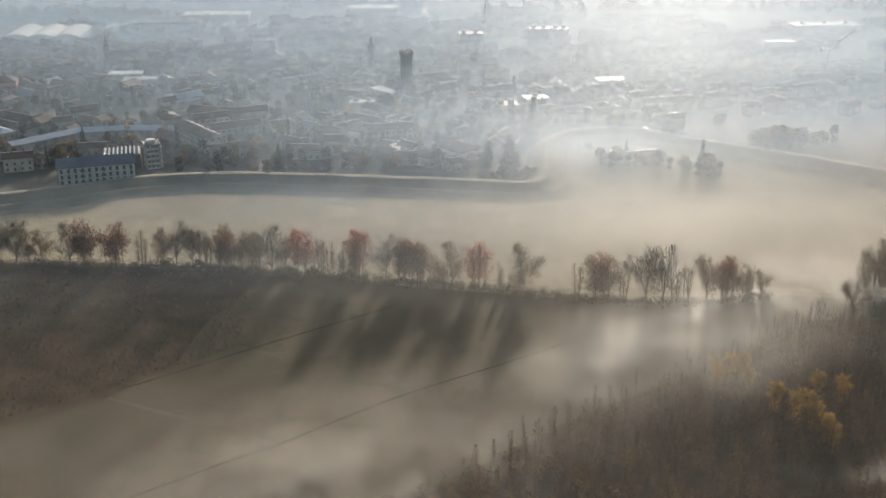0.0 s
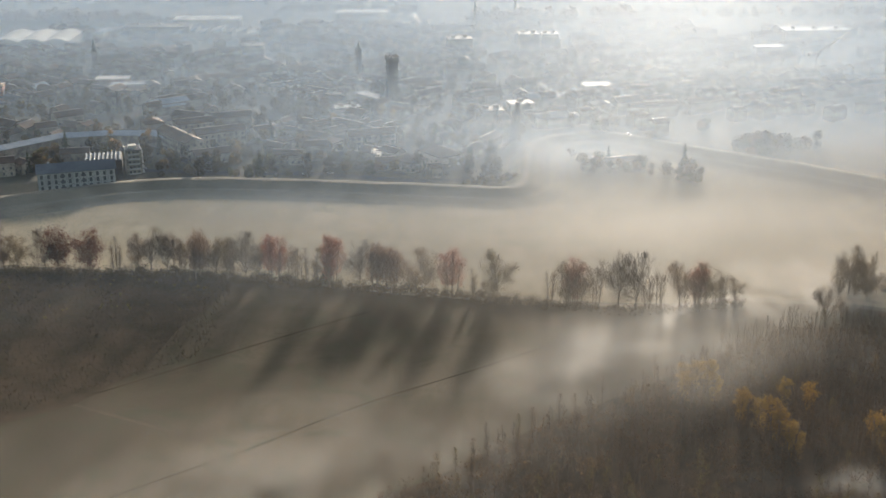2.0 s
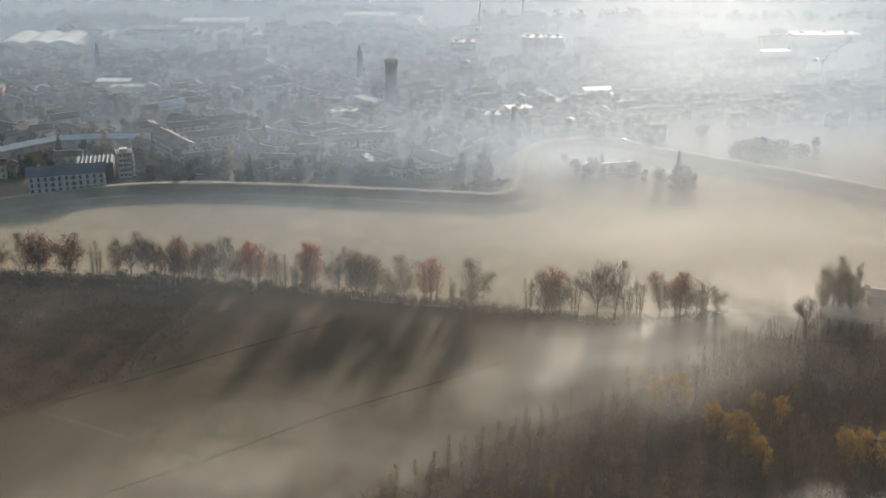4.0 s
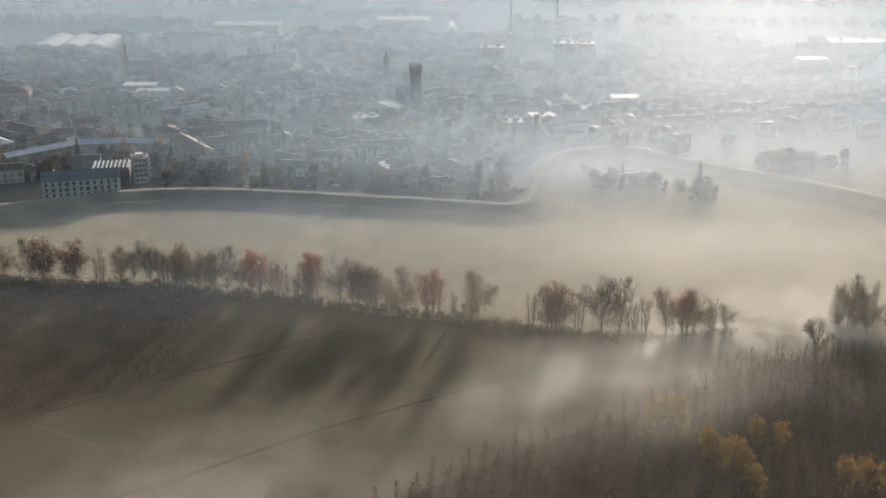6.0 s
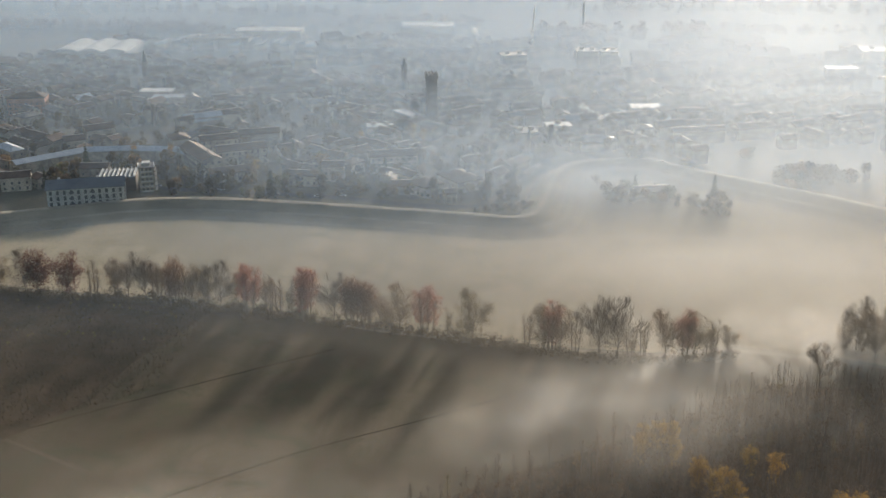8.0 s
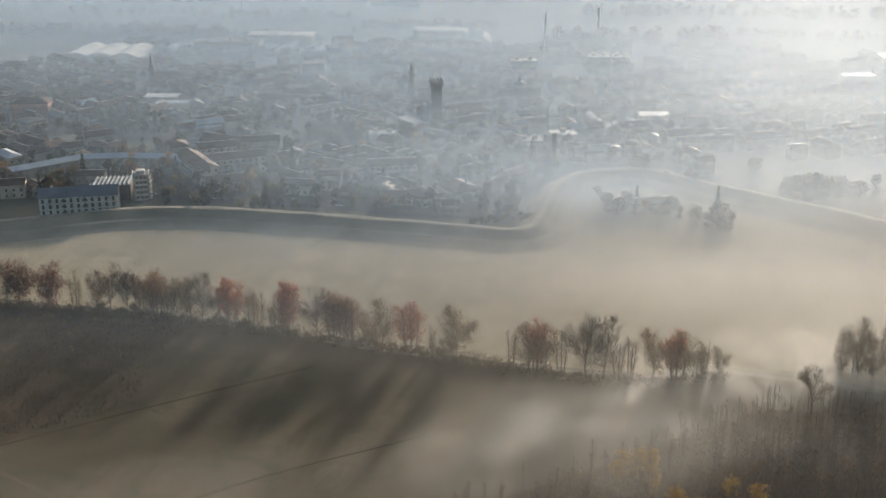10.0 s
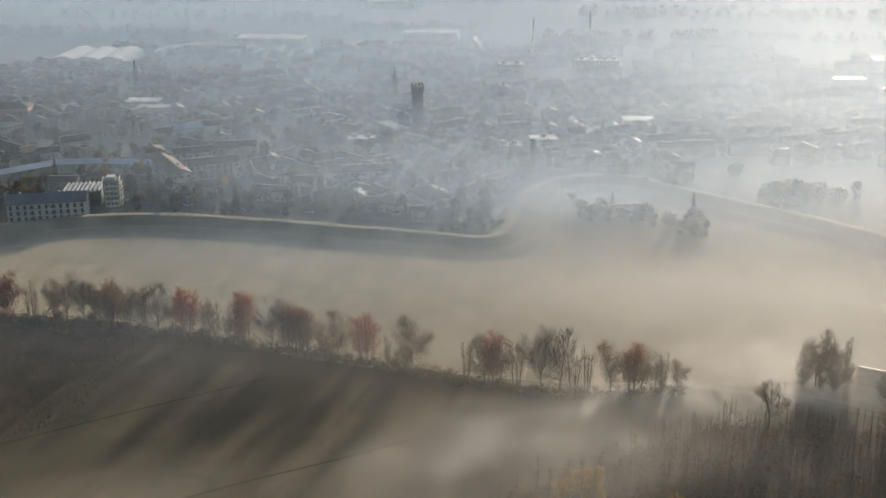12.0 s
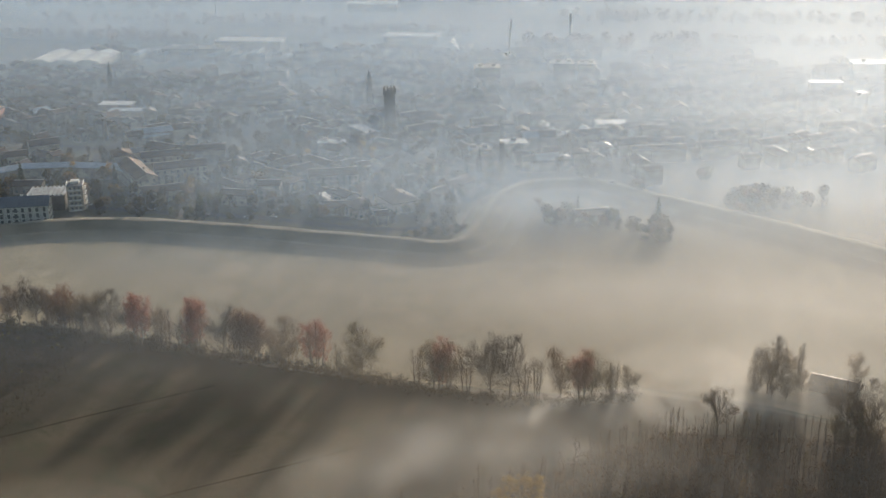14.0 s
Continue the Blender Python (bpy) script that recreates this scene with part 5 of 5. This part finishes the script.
# --- scattered town houses along bent streets
rng = random.Random(5)
count, far = 0, {"wall": Soup(), "roof": Soup()}
DISTRICTS = [(-1000, -205, -34), (-205, -95, 40), (-95, -10, -36), (-10, 62, 32), (62, 1000, 22)]   # from x, to x, way of the streets
for x0, x1, way in DISTRICTS:
    c, q = math.cos(radians(way)), math.sin(radians(way))
    for row in range(-70, 110):
        v, u = row * (15.5 if row % 3 else 17.0) + rng.gauss(0, 1.0), -900.0
        while u < 1100:
            w, d = rng.choice((8, 9, 10, 11, 12, 13, 15, 18, 22)), rng.choice((8, 9, 10, 11))
            cross = w < 16 and rng.random() < 0.46
            step = d if cross else w
            u += step / 2 + rng.choice((0.2, 0.2, 0.4, 2.0, 5.0))
            x, y = c * u - q * v, q * u + c * v
            u += step / 2
            x, y = x + 9 * noise.noise((x * 0.012, y * 0.012, 5.0)), y + 9 * noise.noise((x * 0.012, y * 0.012, 8.0))
            h, skip = (rng.choice((5.5, 6.0, 6.5, 7.5)) if y < 720 else rng.choice((6.0, 7.0, 8.0, 9.0))), rng.random()
            if not (x0 <= x < x1) or not 632 < y < 1120 or abs(x - 20) > 0.47 * y + 30:
                continue
            if not beyond_levee(x, y, 20) or not free(x, y, 0.34 * w + 1.0) or (x > 150 and y < 765):
                continue
            green = noise.noise((x * 0.013, y * 0.013, 9.0))
            if green > 0.3 or skip < 0.14 or (y < 690 and skip < 0.28) or (x > 62 and skip < 0.32):
                continue
            turn = way + (90 if cross else 0) + rng.gauss(0, 4) + 34 * noise.noise((x * 0.011, y * 0.011, 3.0))
            HOMES.append((x, y, w * 0.6))
            if y < 850 and count < 420:
                count += 1
                # a few paler sheet roofs mixed in to imitate slopes glinting in the sun
                house(x, y, turn, w, d, h, rng.random() < 0.18, y < 705, label="plastered town house with a tiled roof" if y < 780 else "old town house with a tiled roof in haze", group="houses of the town", chimney=rng.random() < 0.6, roof=rng.choice((None,) * 12 + (M_SHEET, M_LEAD, M_LEAD)))
            else:
                m = pose(x, y, 0, 0, 0, turn)
                for key, maker in (("wall", gable_walls), ("roof", gable_roof)):
                    bm = bmesh.new()
                    maker(bm, w, d, h, d * 0.22)
                    bm.verts.index_update()
                    made = Soup()
                    made.verts, made.faces = [p.co[:] for p in bm.verts], [[p.index for p in f.verts] for f in bm.faces]
                    far[key].add(made, m)
                    bm.free()
tagged(new("distant_house_walls", far["wall"].mesh("distant_house_walls", M_WALL)), "plastered houses of the far town in haze", "houses", kind="stuff")
tagged(new("distant_house_roofs", far["roof"].mesh("distant_house_roofs", M_ROOF)), "tiled roofs of the far town in haze", "roofs", kind="stuff")

# --- garden trees between the houses
placed, behind = 0, Soup()
for attempt in range(12000):
    x, y = (rng.uniform(-330, 60), rng.uniform(634, 735)) if attempt < 2500 else (rng.uniform(-330, 190), rng.uniform(735, 960))
    if placed > 520 or (attempt < 2500 and placed > 150) or abs(x - 20) > 0.47 * y + 20 or not beyond_levee(x, y, 16) or not free(x, y, 2) or (x > 150 and y < 770):
        continue
    if any(math.hypot(x - a, y - b) < c * 0.82 for a, b, c in HOMES):
        continue
    kind = rng.choice(("round_tree",) * 14 + ("conifer",))
    size, turn, v = rng.uniform(0.5, 1.05), rng.uniform(0, 6.28), rng.randrange(3)
    if y < 735:
        tree(kind, v, x, y, size, WORDS[kind], turn, "trees of the town")
    else:
        _, _, wood, crown = KINDS["round_tree"][v]
        for soup in (wood, crown):
            behind.add(soup, Matrix.LocRotScale((x, y, 0), Euler((0, 0, turn)), (size, size, size)))
    HOMES.append((x, y, 5.0))
    placed += 1
tagged(new("distant_garden_trees", behind.mesh("distant_garden_trees", M_GREEN)), "garden trees between the far houses in haze", "trees", kind="stuff")

# --- woods and hedges behind the town
far_crowns = Soup()
STANDS = [  # x, y, half length, half depth, trees, size
    (-420, 1190, 130, 14, 60, 1.00), (-300, 1165, 60, 12, 34, 1.00), (-330, 1290, 160, 20, 50, 1.04), (60, 1150, 28, 16, 26, 1.36), (110, 1158, 30, 14, 22, 1.28), (175, 1165, 22, 14, 18, 1.44),
    (122, 978, 20, 10, 20, 1.00), (30, 1100, 40, 10, 22, 0.88), (330, 1195, 150, 10, 60, 0.96), (-90, 1240, 70, 12, 30, 0.96), (260, 1330, 200, 20, 60, 1.20), (-150, 1480, 300, 25, 70, 1.28), (300, 1500, 260, 25, 70, 1.36),
    (0, 1680, 600, 40, 90, 1.60), (-520, 1420, 160, 30, 50, 1.28), (-100, 1095, 40, 9, 18, 0.80), (240, 1060, 60, 10, 22, 0.80)]
for x0, y0, rx, ry, n, size in STANDS:
    for _ in range(int(n * 1.6)):
        x, y = x0 + rx * rng.uniform(-1, 1), y0 + ry * rng.gauss(0, 0.7) + 10 * math.sin(x0 + rx)
        if not free(x, y, 2):
            continue
        k = size * rng.uniform(0.5, 0.85)
        far_crowns.add(rng.choice(FAR_CROWNS), Matrix.LocRotScale((x, y, 0), Euler((0, 0, rng.uniform(0, 6.28))), (k * 1.15, k * 1.15, k * rng.uniform(0.85, 1.2))))
tagged(new("distant_woods", far_crowns.mesh("distant_woods", M_FARWOOD)), "woods and hedges far behind the town in haze", "trees", kind="stuff")
for outline in ([(170, 1088), (460, 1078), (640, 1150), (560, 1185), (215, 1180)], [(-330, 1112), (-120, 1108), (-90, 1150), (-300, 1148)], [(-600, 1230), (-200, 1215), (-180, 1270), (-580, 1280)]):
    tagged(sheet("far_field", outline, 0.04, M_FIELD), "pale stubble field behind the town in haze", "field")
